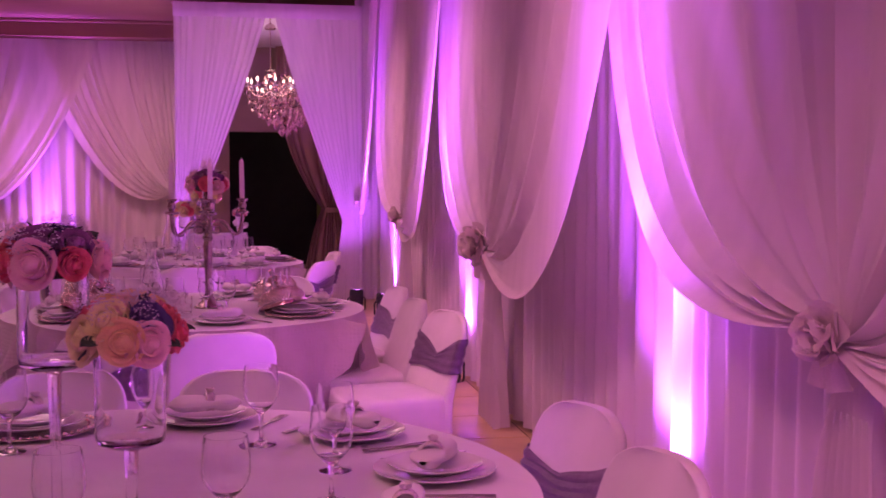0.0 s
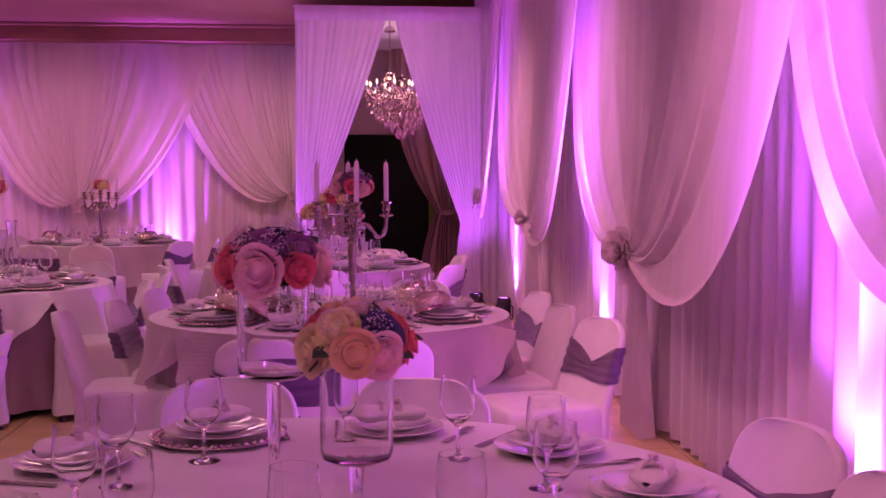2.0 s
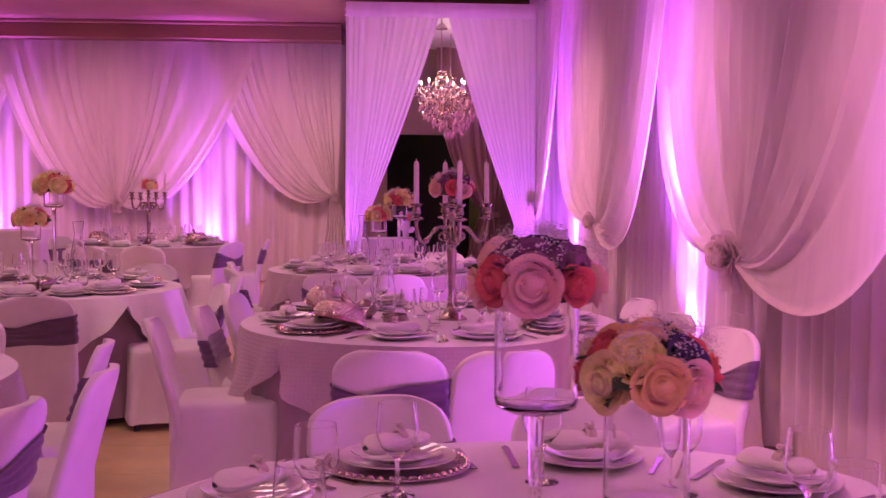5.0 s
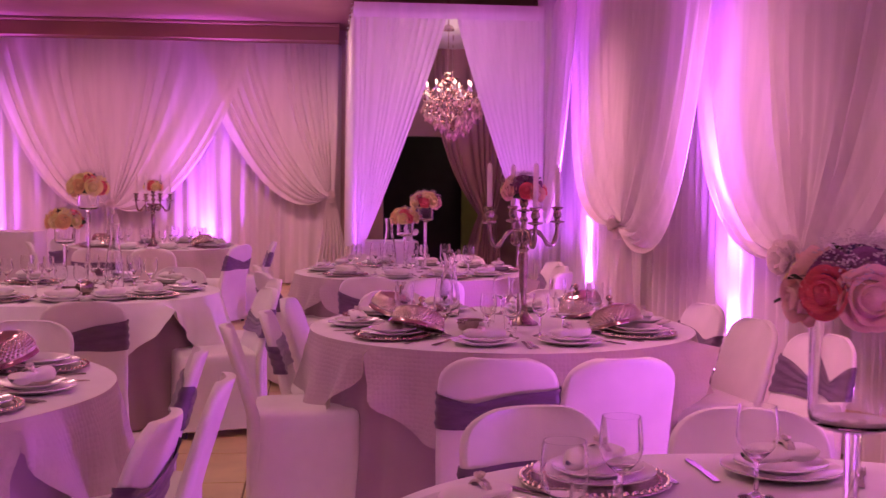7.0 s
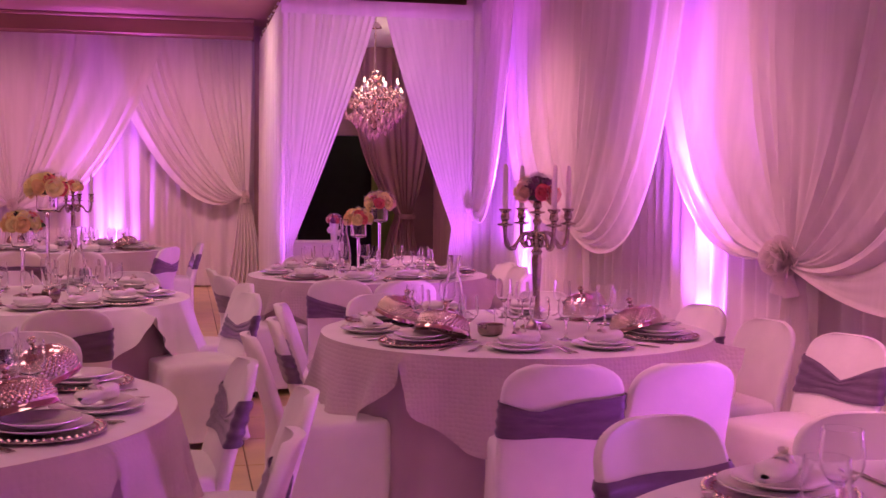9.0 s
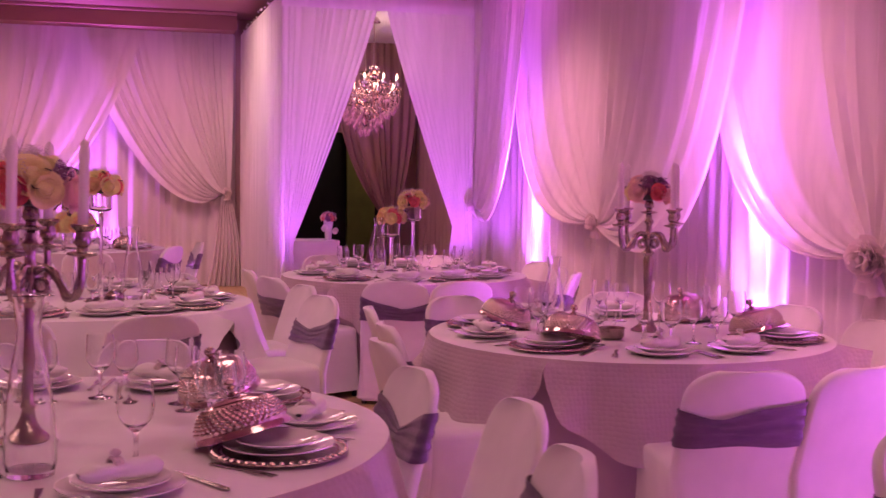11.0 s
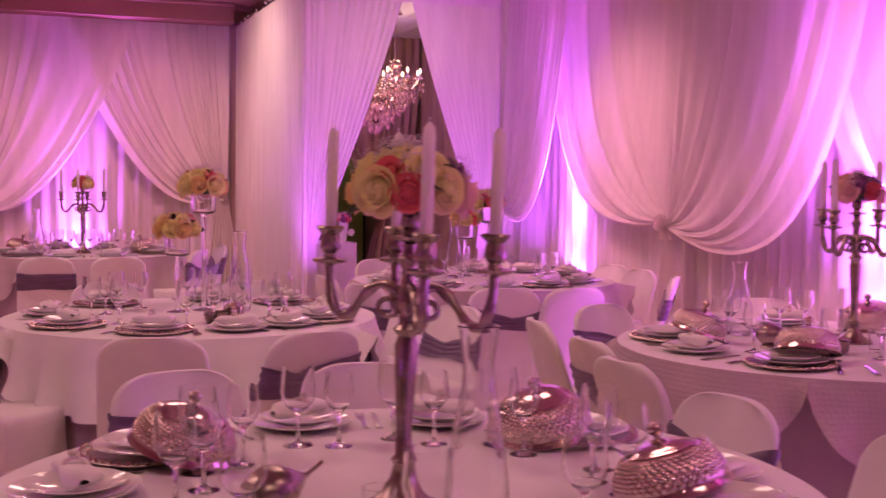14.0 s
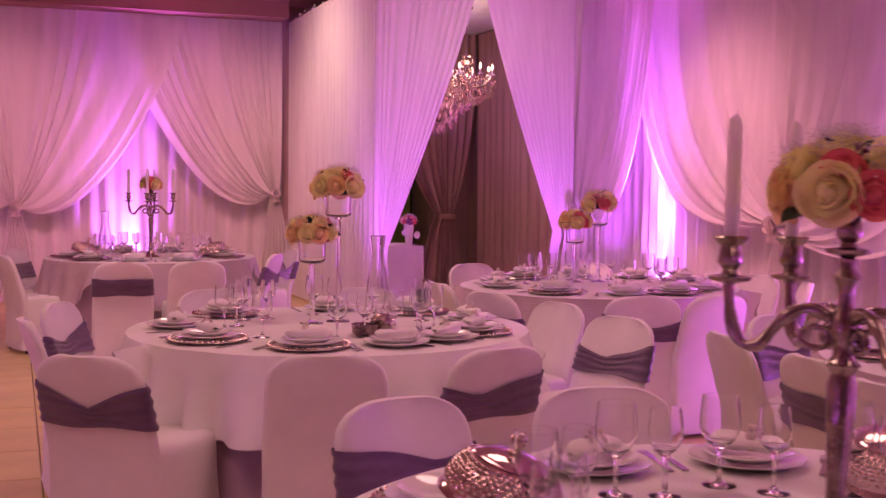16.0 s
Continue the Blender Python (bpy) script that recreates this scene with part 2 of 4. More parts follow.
def sheet(fn, nu, nv):
    """A grid of points fn(u, v), u and v from 0 to 1."""
    verts = [fn(i / nu, j / nv) for j in range(nv + 1) for i in range(nu + 1)]
    w = nu + 1
    faces = [(j * w + i, j * w + i + 1, (j + 1) * w + i + 1, (j + 1) * w + i) for j in range(nv) for i in range(nu)]
    return verts, faces


def placed(shape, m):
    return [tuple(m @ Vector(p)) for p in shape[0]], shape[1]


def wob(u, seed, f=1.0):
    return noise.noise(Vector((u * f, seed * 7.31, 1.7)))


# ---- the hall ----
WALL_E, WALL_N, WALL_W, WALL_S, CEIL_Z = 1.70, 17.05, -7.2, -2.6, 3.60
thing("ground", "dark grout bed under the tan floor tiles", "floor", kind="structure", me=mesh_of("ground", *box(WALL_W - 0.3, WALL_E + 0.3, WALL_S - 0.3, 21.2, -0.2, -0.006), M_GROUT, False))
for nm, b in (("wall_east", (WALL_E, WALL_E + 0.2, WALL_S - 0.2, 21.2, 0, 4.0)), ("wall_west", (WALL_W - 0.2, WALL_W, WALL_S - 0.2, 21.2, 0, 4.0)),
              ("wall_south", (WALL_W, WALL_E, WALL_S - 0.2, WALL_S, 0, 4.0)), ("wall_hall_end", (WALL_W, WALL_E, 21.0, 21.2, 0, 4.0)),
              ("wall_north", (WALL_W, -0.25, WALL_N, WALL_N + 0.2, 0, 4.0)), ("wall_north_pier", (1.2, WALL_E, WALL_N, WALL_N + 0.2, 0, 4.0)),
              ("wall_north_lintel", (-0.25, 1.2, WALL_N, WALL_N + 0.2, 2.12, 4.0))):
    thing(nm, "plain painted hall wall mostly hidden by drapes", "wall", kind="structure", me=mesh_of(nm, *box(*b), M_WALL, False))
thing("ceiling", "dim brown painted flat ceiling", "ceiling", kind="structure", me=mesh_of("ceiling", *box(WALL_W - 0.2, WALL_E + 0.2, WALL_S - 0.2, 21.2, CEIL_Z, CEIL_Z + 0.2), M_CEIL, False))
thing("ceiling_beam", "brown painted ceiling beam above the far drapes", "beam", kind="structure", me=mesh_of("ceiling_beam", *box(WALL_W, -0.9, 16.40, WALL_N, 3.37, CEIL_Z - 0.004), M_BEAM, False))
thing("trim", "narrow pale cornice along the ceiling beam", "cornice", kind="structure", me=mesh_of("trim", *rounded_box(WALL_W, -0.9, 16.33, 16.398, 3.555, CEIL_Z - 0.004, 0.012), M_CEIL, False))
thing("wall_corridor", "panelled corridor wall beyond the doorway, coloured near-black for its unlit gloom", "wall", kind="structure", me=mesh_of("wall_corridor", *box(-2.0, WALL_E, 19.4, 19.5, 0, 3.5), M_UNLIT_HALL, False))


# ---- drapes ----
def hang(kind, wall, u, off, z):
    """A place on a draped wall: u along it, off out of it into the hall."""
    return (wall - off, u, z) if kind == "E" else (u, wall - off, z)


def backing(kind, wall, u0, u1, z0, z1, period, depth, seed, mat, name, label):
    n = int(abs(u1 - u0) / period * 8)
    def fn(a, b):
        u = u0 + (u1 - u0) * a
        ph = u / period + 0.9 * wob(u, seed, 1.3) + 0.15 * wob(b * 2 + u, seed + 3)
        fold = 0.5 + 0.5 * math.sin(2 * math.pi * ph)
        amp = depth * (0.55 + 0.6 * abs(wob(u, seed + 9, 2.1)) + 0.35 * (1 - b))
        return hang(kind, wall, u + 0.012 * wob(b * 3, seed + u), amp * fold + 0.01 * wob(b * 4 + u * 3, seed), z0 + (z1 - z0) * b)
    return thing(name, label, "curtain", "pleated backing curtains", me=mesh_of(name, *sheet(fn, n, 14), mat))


RING = {}


def rose_petal(r, w, h, curl, base):
    """A cupped petal on a bulging shell of radius r, w degrees to each side."""
    def fn(a, b):
        q = (a - 0.5) * 2
        az = radians(w) * q * (0.55 + 0.45 * math.sin(math.pi * min(1.0, 0.25 + 0.6 * b)))
        hh = b * (1 - 0.16 * q * q)
        rr = r * (0.45 + 0.75 * math.sin(math.pi * min(1.0, 0.08 + 0.62 * hh))) + curl * max(0.0, hh - 0.62) ** 1.5 * 3.0 + 0.02 * q
        return (rr * math.cos(az), rr * math.sin(az), base + h * hh - curl * 0.35 * max(0.0, hh - 0.8) * 2)
    return sheet(fn, 6, 6)


ROSE_RINGS = ((2, 0.08, 105, 0.60, 0.02, 0.0), (3, 0.17, 88, 0.66, 0.06, -0.05), (4, 0.30, 80, 0.67, 0.17, -0.15), (5, 0.46, 70, 0.67, 0.32, -0.26), (5, 0.62, 68, 0.62, 0.48, -0.37))


def rose_pieces(colour):
    """The petals of a rose, ring by ring, and where each of them goes."""
    rng = random.Random(len(colour) * 7)
    rows = []
    for ring, (count, q, w, h, curl, base) in enumerate(ROSE_RINGS):
        for i in range(count):
            a = 360 * i / count + 41 * ring + rng.uniform(-10, 10)
            rows.append((ring, Matrix.Rotation(radians(a), 4, "Z") @ Matrix.Translation((rng.uniform(-0.08, 0.08), 0, rng.uniform(-0.08, 0.06))) @ Matrix.Rotation(radians(rng.uniform(-10, 18)), 4, "Y") @ Matrix.Rotation(radians(rng.uniform(-10, 10)), 4, "X") @ Matrix.Diagonal((1, 1, rng.uniform(0.88, 1.1), 1))))
    return rows


ROSE_CORE = [(0.0, 0.52), (0.08, 0.51), (0.22, 0.42), (0.38, 0.28), (0.52, 0.08), (0.55, -0.15), (0.35, -0.45), (0.0, -0.55)]


def rose_mesh(colour):
    shapes = [placed(rose_petal(*ROSE_RINGS[k][1:]), m) for k, m in rose_pieces(colour)]
    return mesh_of("rose_" + colour, *join_lists(lathe(ROSE_CORE, 10), *shapes), ROSE_MATS[colour])


def petalled_rose(parent, colour, m):
    """A rose whose petals are pieces of their own."""
    key = "pieces_" + colour
    if key not in RING:
        RING[key] = [mesh_of("petal", *rose_petal(*q[1:]), ROSE_MATS[colour]) for q in ROSE_RINGS]
        RING[key + "_core"] = mesh_of("rose_core", *lathe(ROSE_CORE, 10), ROSE_MATS[colour])
    o = part("rose", RING[key + "_core"], parent, m)
    for k, q in rose_pieces(colour):
        part("petal", RING[key][k], o, q)
    return o


def petal_shape(n=6):
    def fn(a, b):
        w = math.sin(math.pi * min(1, 0.12 + 0.80 * b)) ** 0.7
        x = b * 0.75
        y = (a - 0.5) * 1.1 * w
        z = 0.22 * (abs(a - 0.5) * 2) ** 2 + 0.30 * b * b - 0.16 * max(0, b - 0.75) * 4 * b
        return (x, y, z)
    return sheet(fn, n, n)


PETAL_WHITE = mesh_of("petal_white", *petal_shape(), ROSE_MATS["white"])


def rosette(parent_m, size, name, label):
    o = thing(name, label, "rosette", "tie-back rosettes", m=parent_m @ Matrix.Scale(size, 4))
    if "ribbon" not in RING:
        RING["ribbon"] = mesh_of("ribbon", *sheet(lambda a, b: (-1.6 * b - 0.2, (a - 0.5) * (0.5 + 0.5 * b), -0.3 + 0.12 * math.sin(6 * a + 3 * b)), 8, 8), ROSE_MATS["white"])
    petalled_rose(o, "white", Matrix.Translation((0, 0, 0.1)) @ Matrix.Scale(0.72, 4))
    rng = random.Random(int(size * 1000))
    for ring, (count, lift, grow) in enumerate(((9, -8, 1.35), (8, -30, 1.25), (6, -55, 1.05))):
        for k in range(count):
            part("petal", PETAL_WHITE, o, Matrix.Translation((0, 0, -0.2 + 0.16 * ring)) @ Matrix.Rotation(radians(360 * k / count + 23 * ring + rng.uniform(-9, 9)), 4, "Z") @ Matrix.Rotation(radians(lift + rng.uniform(-14, 14)), 4, "Y") @ Matrix.Rotation(radians(rng.uniform(-20, 20)), 4, "X") @ Matrix.Scale(grow * rng.uniform(0.85, 1.12), 4))
    part("ribbon", RING["ribbon"], o, Matrix.Rotation(radians(12), 4, "Z"))
    part("ribbon", RING["ribbon"], o, Matrix.Rotation(radians(-14), 4, "Z"))
    return o


def swag(kind, wall, ua, uk, ub, zk, ztop, dip, seed, off=0.16, rose=0.0, name="swag_curtain", tail=True, pull=0.02, low=1.36, span=0.66):
    """A voile panel hung from ua to ub and gathered at the knot uk, zk; dip: how deep the side of ub sags under the knot."""
    n = 110
    def fn(a, b):
        u = ua + (ub - ua) * a
        right = (u - uk) / (ub - uk) if (u - uk) * (ub - uk) > 0 else 0.0
        left = (u - uk) / (ua - uk) if (u - uk) * (ua - uk) > 0 else 0.0
        side = max(right, left)
        d = dip * right ** 1.5 + (0.10 if kind == "E" else dip) * left ** 2
        p0 = (u, ztop)
        p1 = (u - (u - uk) * (pull * right + max(pull, 0.10) * left), ztop - (ztop - low) * (0.55 + 0.55 * side))
        p2 = (uk + (u - uk) * (0.2 + (span - 0.2) * right + (min(span, 0.46) - 0.2) * left), zk - d * 1.9 + 0.35 * (1 - side))
        p3 = (uk + (u - uk) * 0.025, zk - 0.03 * right + 0.02 * left)
        t = b
        w0, w1, w2, w3 = (1 - t) ** 3, 3 * t * (1 - t) ** 2, 3 * t * t * (1 - t), t ** 3
        pu = w0 * p0[0] + w1 * p1[0] + w2 * p2[0] + w3 * p3[0]
        pz = w0 * p0[1] + w1 * p1[1] + w2 * p2[1] + w3 * p3[1]
        ph = a * 12 + 1.9 * wob(a * 6, seed) + 0.25 * wob(b * 2.2, seed + a)
        fold = math.sin(2 * math.pi * ph) + 0.5 * math.sin(2 * math.pi * ph * 2.3 + seed)
        amp = 0.018 + 0.020 * abs(wob(a * 5, seed + 4)) + 0.016 * b
        amp *= (1 - 0.75 * b ** 6) * (0.35 + 0.65 * b)
        belly = 0.10 * math.sin(math.pi * b) * side + 0.05 * b
        layer = 0.06 * right - 0.035 * left if kind == "E" else 0.0
        return hang(kind, wall, pu, off + layer + belly + amp * fold, pz)
    o = thing(name, "sheer white voile swag curtain gathered at a rosette", "curtain", "swag curtains")
    part("panel", mesh_of("panel", *sheet(fn, n, 40), M_SHEER), o)
    if tail:
        def tl(a, b):
            half = 0.035 + 0.20 * b ** 0.7
            ph = a * 7 + 0.4 * wob(b * 2, seed + 11)
            return hang(kind, wall, uk + (a - 0.5) * 2 * half + 0.03 * b * math.sin(b * 4), off + 0.03 + (0.02 + 0.035 * b) * math.sin(2 * math.pi * ph), zk * (1 - b) + 0.01)
        part("tail", mesh_of("tail", *sheet(tl, 70, 16), M_SHEER), o)
    if rose:
        m = Matrix.Translation(hang(kind, wall, uk - (0.02 if tail and kind == "E" else 0), off + 0.12, zk)) @ (Matrix.Rotation(radians(22 if tail else 0), 4, "Z") @ Matrix(((0, 0, -1, 0), (0, 1, 0, 0), (1, 0, 0, 0), (0, 0, 0, 1))) if kind == "E" else Matrix(((0, 1, 0, 0), (0, 0, -1, 0), (1, 0, 0, 0), (0, 0, 0, 1))))
        rosette(m, rose, "tie_back_rosette", "white silk rosette pinned to the swag curtain")
    return o


ZTOP = 3.56
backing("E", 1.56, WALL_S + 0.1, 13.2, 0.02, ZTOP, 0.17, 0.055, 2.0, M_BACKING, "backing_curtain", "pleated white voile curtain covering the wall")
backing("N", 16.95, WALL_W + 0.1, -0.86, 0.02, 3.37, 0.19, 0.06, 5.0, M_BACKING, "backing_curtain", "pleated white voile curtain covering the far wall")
swag("E", 1.56, 4.50, 2.40, -0.05, 1.04, ZTOP, 0.29, 1.0, rose=0.072)
swag("E", 1.56, 8.45, 6.42, 3.66, 1.03, ZTOP, 0.29, 2.0, off=0.14, rose=0.115)
swag("E", 1.56, 12.35, 9.92, 7.56, 1.10, ZTOP, 0.27, 3.0, rose=0.075)
swag("E", 1.56, 13.35, 13.12, 11.70, 1.16, 3.42, 0.20, 4.0, rose=0.075, tail=False)
swag("N", 16.95, -0.90, -1.00, -2.95, 1.27, 3.37, 0.27, 5.0, rose=0.06, pull=0.24, low=2.05, span=0.34)
swag("N", 16.95, -5.75, -4.00, -2.05, 1.12, 3.37, 0.22, 6.0, off=0.19, rose=0.075, pull=0.24, low=2.05, span=0.34)
swag("N", 16.95, -7.0, -6.9, -5.25, 1.14, 3.37, 0.27, 7.0, pull=0.24, low=2.05, span=0.34)

# ---- draped entrance ----
BX0, BX1, BY0, BY1, BZ = -0.765, 1.30, 13.25, 16.88, 3.36
frame_thing = thing("canopy", "white tubular canopy stand of the draped entrance", "canopy")
for nm, path in (("post", [(BX0, BY0, 0), (BX0, BY0, BZ)]), ("post", [(BX1, BY0, 0), (BX1, BY0, BZ)]), ("rail", [(BX0, BY0, BZ), (BX1, BY0, BZ)]),
                 ("rail", [(BX0, BY0, BZ), (BX0, BY1, BZ)])):
    part(nm, mesh_of(nm, *tube(path, 0.028, 10), M_WHITEPAINT), frame_thing)


def side_drape(name, label, p0, p1, z0, z1, period, depth, seed, mat=M_SHEER):
    p0, p1 = Vector(p0), Vector(p1)
    d = (p1 - p0)
    nrm = Vector((d.y, -d.x)).normalized()
    def fn(a, b):
        L = d.length * a
        ph = L / period + 0.8 * wob(L * 2, seed)
        o = depth * (math.sin(2 * math.pi * ph) * (0.6 + 0.6 * abs(wob(L * 3, seed + 5)))) * (1 - 0.55 * b)
        q = p0 + d * a + nrm * o
        return (q.x, q.y, z0 + (z1 - z0) * b)
    return thing(name, label, "curtain", me=mesh_of(name, *sheet(fn, int(d.length / period * 9), 12), mat))


side_drape("side_curtain", "pleated white voile curtain on the side of the draped entrance", (BX0 - 0.02, BY0 + 0.03), (BX0 - 0.02, BY1), 0.02, BZ + 0.01, 0.15, 0.035, 3.0)


def entrance_curtain(top0, top1, tie_u, tie_z, outer, seed, y, pleat=1.0):
    """A half of the parted front curtain: hung from top0 (outer) to top1 (middle), swept back to the tie."""
    def fn(a, b):
        ut = top0 + (top1 - top0) * a
        e = 1 - b
        t = max(0.0, min(1.0, (BZ - (0.02 + (BZ - 0.02) * e)) / (BZ - tie_z)))
        z = 0.02 + (BZ - 0.02) * e
        tied = outer + (tie_u - outer) * a
        if z > tie_z:
            u = ut + (tied - ut) * t ** 1.15
        else:
            k = (tie_z - z) / tie_z
            u = tied + (tied - outer) * 0.6 * k
        ph = a * 11 + 0.9 * wob(a * 5, seed)
        return (u, y + (0.004 + 0.008 * e ** 4 + 0.008 * t ** 3) * pleat * math.sin(2 * math.pi * ph) + 0.003 * e * pleat * math.sin(2 * math.pi * ph * 2.1 + 3 * e), z)
    o = thing("entrance_curtain", "parted white voile curtain swept back from the entrance", "curtain", "entrance curtains")
    part("panel", mesh_of("panel", *sheet(fn, 90, 40), M_SHEER), o)
    return o


entrance_curtain(BX0, 0.25, -0.67, 0.75, BX0 + 0.01, 1.0, BY0 - 0.03)
entrance_curtain(BX1 - 0.02, 0.31, 1.08, 0.95, BX1 - 0.02, 2.0, BY0 - 0.03, 0.4)

valance = thing("valance", "plain white cloth band along the top of the entrance", "valance")
part("band", mesh_of("band", *sheet(lambda a, b: (BX0 - 0.03 + (BX1 - BX0 + 0.02) * a, BY0 - 0.055 - 0.012 * math.sin(math.pi * b) - 0.004 * wob(a * 14, 4.0 + b), BZ + 0.035 - 0.165 * b), 40, 6), M_SHEER), valance)
canopy_roof = thing("canopy_roof", "pale cloth stretched flat across the top of the entrance", "canopy")
part("cloth", mesh_of("cloth", *sheet(lambda a, b: (BX0 + 0.04 + (1.60 - BX0 - 0.04) * a, BY0 + 0.06 + (BY1 - BY0 - 0.06) * b, BZ - 0.035 - 0.03 * math.sin(math.pi * a) * math.sin(math.pi * b) + 0.006 * math.sin(60 * a)), 60, 20), M_CLOTH), canopy_roof)

side_drape("return_curtain", "narrow pleated white curtain closing the entrance corner", (1.24, BY0 + 0.01), (1.66, BY0 + 0.01), 0.02, ZTOP, 0.10, 0.02, 6.0)

# taupe curtains inside, by the doorway
def tied_taupe(u0, u1, uk, zk, y, seed):
    def fn(a, b):
        u = u0 + (u1 - u0) * a
        z = 3.3 * (1 - b) + 0.02
        if z > zk:
            s = max(0.0, (3.3 - z) / (3.3 - zk)) ** 2.7
            x = u + (uk + (u - uk) * 0.18 - u) * s
        else:
            k = (zk - z) / zk
            x = uk + (u - uk) * (0.18 + 0.35 * k ** 0.6)
        return (x, y + 0.03 * math.sin(2 * math.pi * (a * 9 + wob(a * 4, seed))), z)
    o = thing("taupe_curtain", "tied taupe curtain beside the dark doorway", "curtain", "taupe curtains")
    part("panel", mesh_of("panel", *sheet(fn, 80, 40), M_TAUPE), o)
    part("tie", mesh_of("tie", *placed(lathe([(0.09, -0.035), (0.105, 0), (0.09, 0.035)], 16), Matrix.Translation((uk, y, zk)) @ Matrix.Diagonal((1.2, 0.6, 1, 1))), M_TAUPE), o)


tied_taupe(0.42, 1.62, 1.22, 0.98, 16.6, 1.0)
side_drape("taupe_side_curtain", "plain taupe curtain along the inside of the entrance", (1.60, 13.5), (1.60, 16.5), 0.02, 3.3, 0.2, 0.03, 8.0, M_TAUPE)


# ---- round tables with their cloths ----
TABLE_R, TABLE_Z = 0.885, 0.74


def round_table(cx, cy):
    o = thing("round_table", "round banquet table hidden under layered cloths", "table", "banquet tables", m=pose(cx, cy, 0))
    part("tabletop", mesh_of("tabletop", *lathe([(0.0, 0.700), (0.86, 0.700), (0.875, 0.708), (0.875, 0.722), (0.86, 0.728), (0.0, 0.728)], 48), M_BEAM), o)
    for k in range(4):
        a = radians(45 + 90 * k)
        part("leg", mesh_of("leg", *placed(lathe([(0.022, 0.0), (0.02, 0.70)], 10, True), Matrix.Translation((0.5 * math.cos(a), 0.5 * math.sin(a), 0))), M_STEEL), o)
    return o


def undercloth(cx, cy, seed):
    def fn(a, b):
        th = 2 * math.pi * a
        ph = 26 * a + 1.2 * math.sin(th * 2 + seed) + 0.6 * math.sin(th * 5 + seed * 2)
        fold = 0.5 + 0.5 * math.sin(2 * math.pi * ph)
        r = TABLE_R - 0.03 + b * (0.055 + 0.055 * fold * b ** 0.5 * (0.6 + 0.4 * math.sin(th * 3 + seed)))
        return (r * math.cos(th), r * math.sin(th), TABLE_Z - 0.008 - b * (TABLE_Z - 0.05))
    return thing("undercloth", "pleated pale satin cloth falling almost to the floor", "tablecloth", "table undercloths", m=pose(cx, cy, 0), me=mesh_of("undercloth", *sheet(fn, 260, 10), M_UNDER))


def overlay(cx, cy, seed, gathers, drop=0.88, cloth=M_LACE):
    """The lace overlay: a flat top and a drop of scallops, lifted at the gathers (degrees)."""
    n = 288
    o = thing("lace_overlay", "white lace tablecloth with scalloped gathered drop", "tablecloth", "lace overlays", m=pose(cx, cy, 0))
    top = [(0, 0, TABLE_Z)]
    for j in range(1, 8):
        q = (TABLE_R + 0.012) * j / 7
        top += [(q * math.cos(2 * math.pi * i / n), q * math.sin(2 * math.pi * i / n), TABLE_Z + 0.0015 * wob(i * 0.1 + j, seed) - (0.004 if j == 7 else 0)) for i in range(n)]
    faces = [(0, 1 + i, 1 + (i + 1) % n) for i in range(n)]
    for j in range(6):
        faces += [(1 + j * n + i, 1 + (j + 1) * n + i, 1 + (j + 1) * n + (i + 1) % n, 1 + j * n + (i + 1) % n) for i in range(n)]
    part("top", mesh_of("top", top, faces, M_CLOTH), o)
    def fn(a, b):
        th = 2 * math.pi * a
        g = min(abs((math.degrees(th) - q + 180) % 360 - 180) for q in gathers)
        sgn = 1 if min(gathers, key=lambda q: abs((math.degrees(th) - q + 180) % 360 - 180)) - math.degrees(th) % 360 > 0 else -1
        d = 0.035 + 0.375 * min(1.0, g / 17.0) ** 0.62 + 0.07 * min(1.0, max(0.0, g - 17) / 25)
        d = d * drop + 0.012 * math.sin(th * 9 + seed)
        fan = math.exp(-(g / 15.0) ** 2) * math.sin(g * 0.9 + b * 2.0) * 0.016 * b
        wave = 0.5 + 0.5 * math.sin(21 * th + 2.6 * math.sin(2 * th + seed) + 1.3 * math.sin(5 * th))
        q = TABLE_R + 0.012 + 0.016 * min(1, b * 4) + b * (0.02 + 0.10 * wave * b ** 0.8) + fan
        return (q * math.cos(th), q * math.sin(th), TABLE_Z - 0.004 - b * d)
    part("drop", mesh_of("drop", *sheet(fn, n, 14), cloth), o)
    return o


TABLES = {"A": (-0.28, 2.45), "B": (-0.305, 5.95), "C": (-0.45, 9.40), "D": (-2.67, 7.80), "E": (-2.88, 13.10), "F": (-2.72, 4.40)}
GATHERS = {"A": (-120, -50, 60, 150), "B": (-135, -35, 55, 145), "C": (-136, -30, 60, 150), "D": (-46, 44, 134, 200), "E": (-120, -30, 60, 150), "F": (-37, -120, 50, 150)}
for k, (cx, cy) in TABLES.items():
    round_table(cx, cy)
    undercloth(cx, cy, ord(k))
    overlay(cx, cy, ord(k), GATHERS[k], *((0.74, M_CLOTH) if k == "D" else (0.88, M_LACE)))


# ---- covered chairs ----
def rounded_rect(w, d, r, n=7):
    pts = []
    for cx, cy, a0 in ((w / 2 - r, d / 2 - r, 0), (-w / 2 + r, d / 2 - r, 90), (-w / 2 + r, -d / 2 + r, 180), (w / 2 - r, -d / 2 + r, 270)):
        for i in range(n):
            a = radians(a0 + 90 * i / (n - 1))
            pts.append((cx + r * math.cos(a), cy + r * math.sin(a)))
    return pts


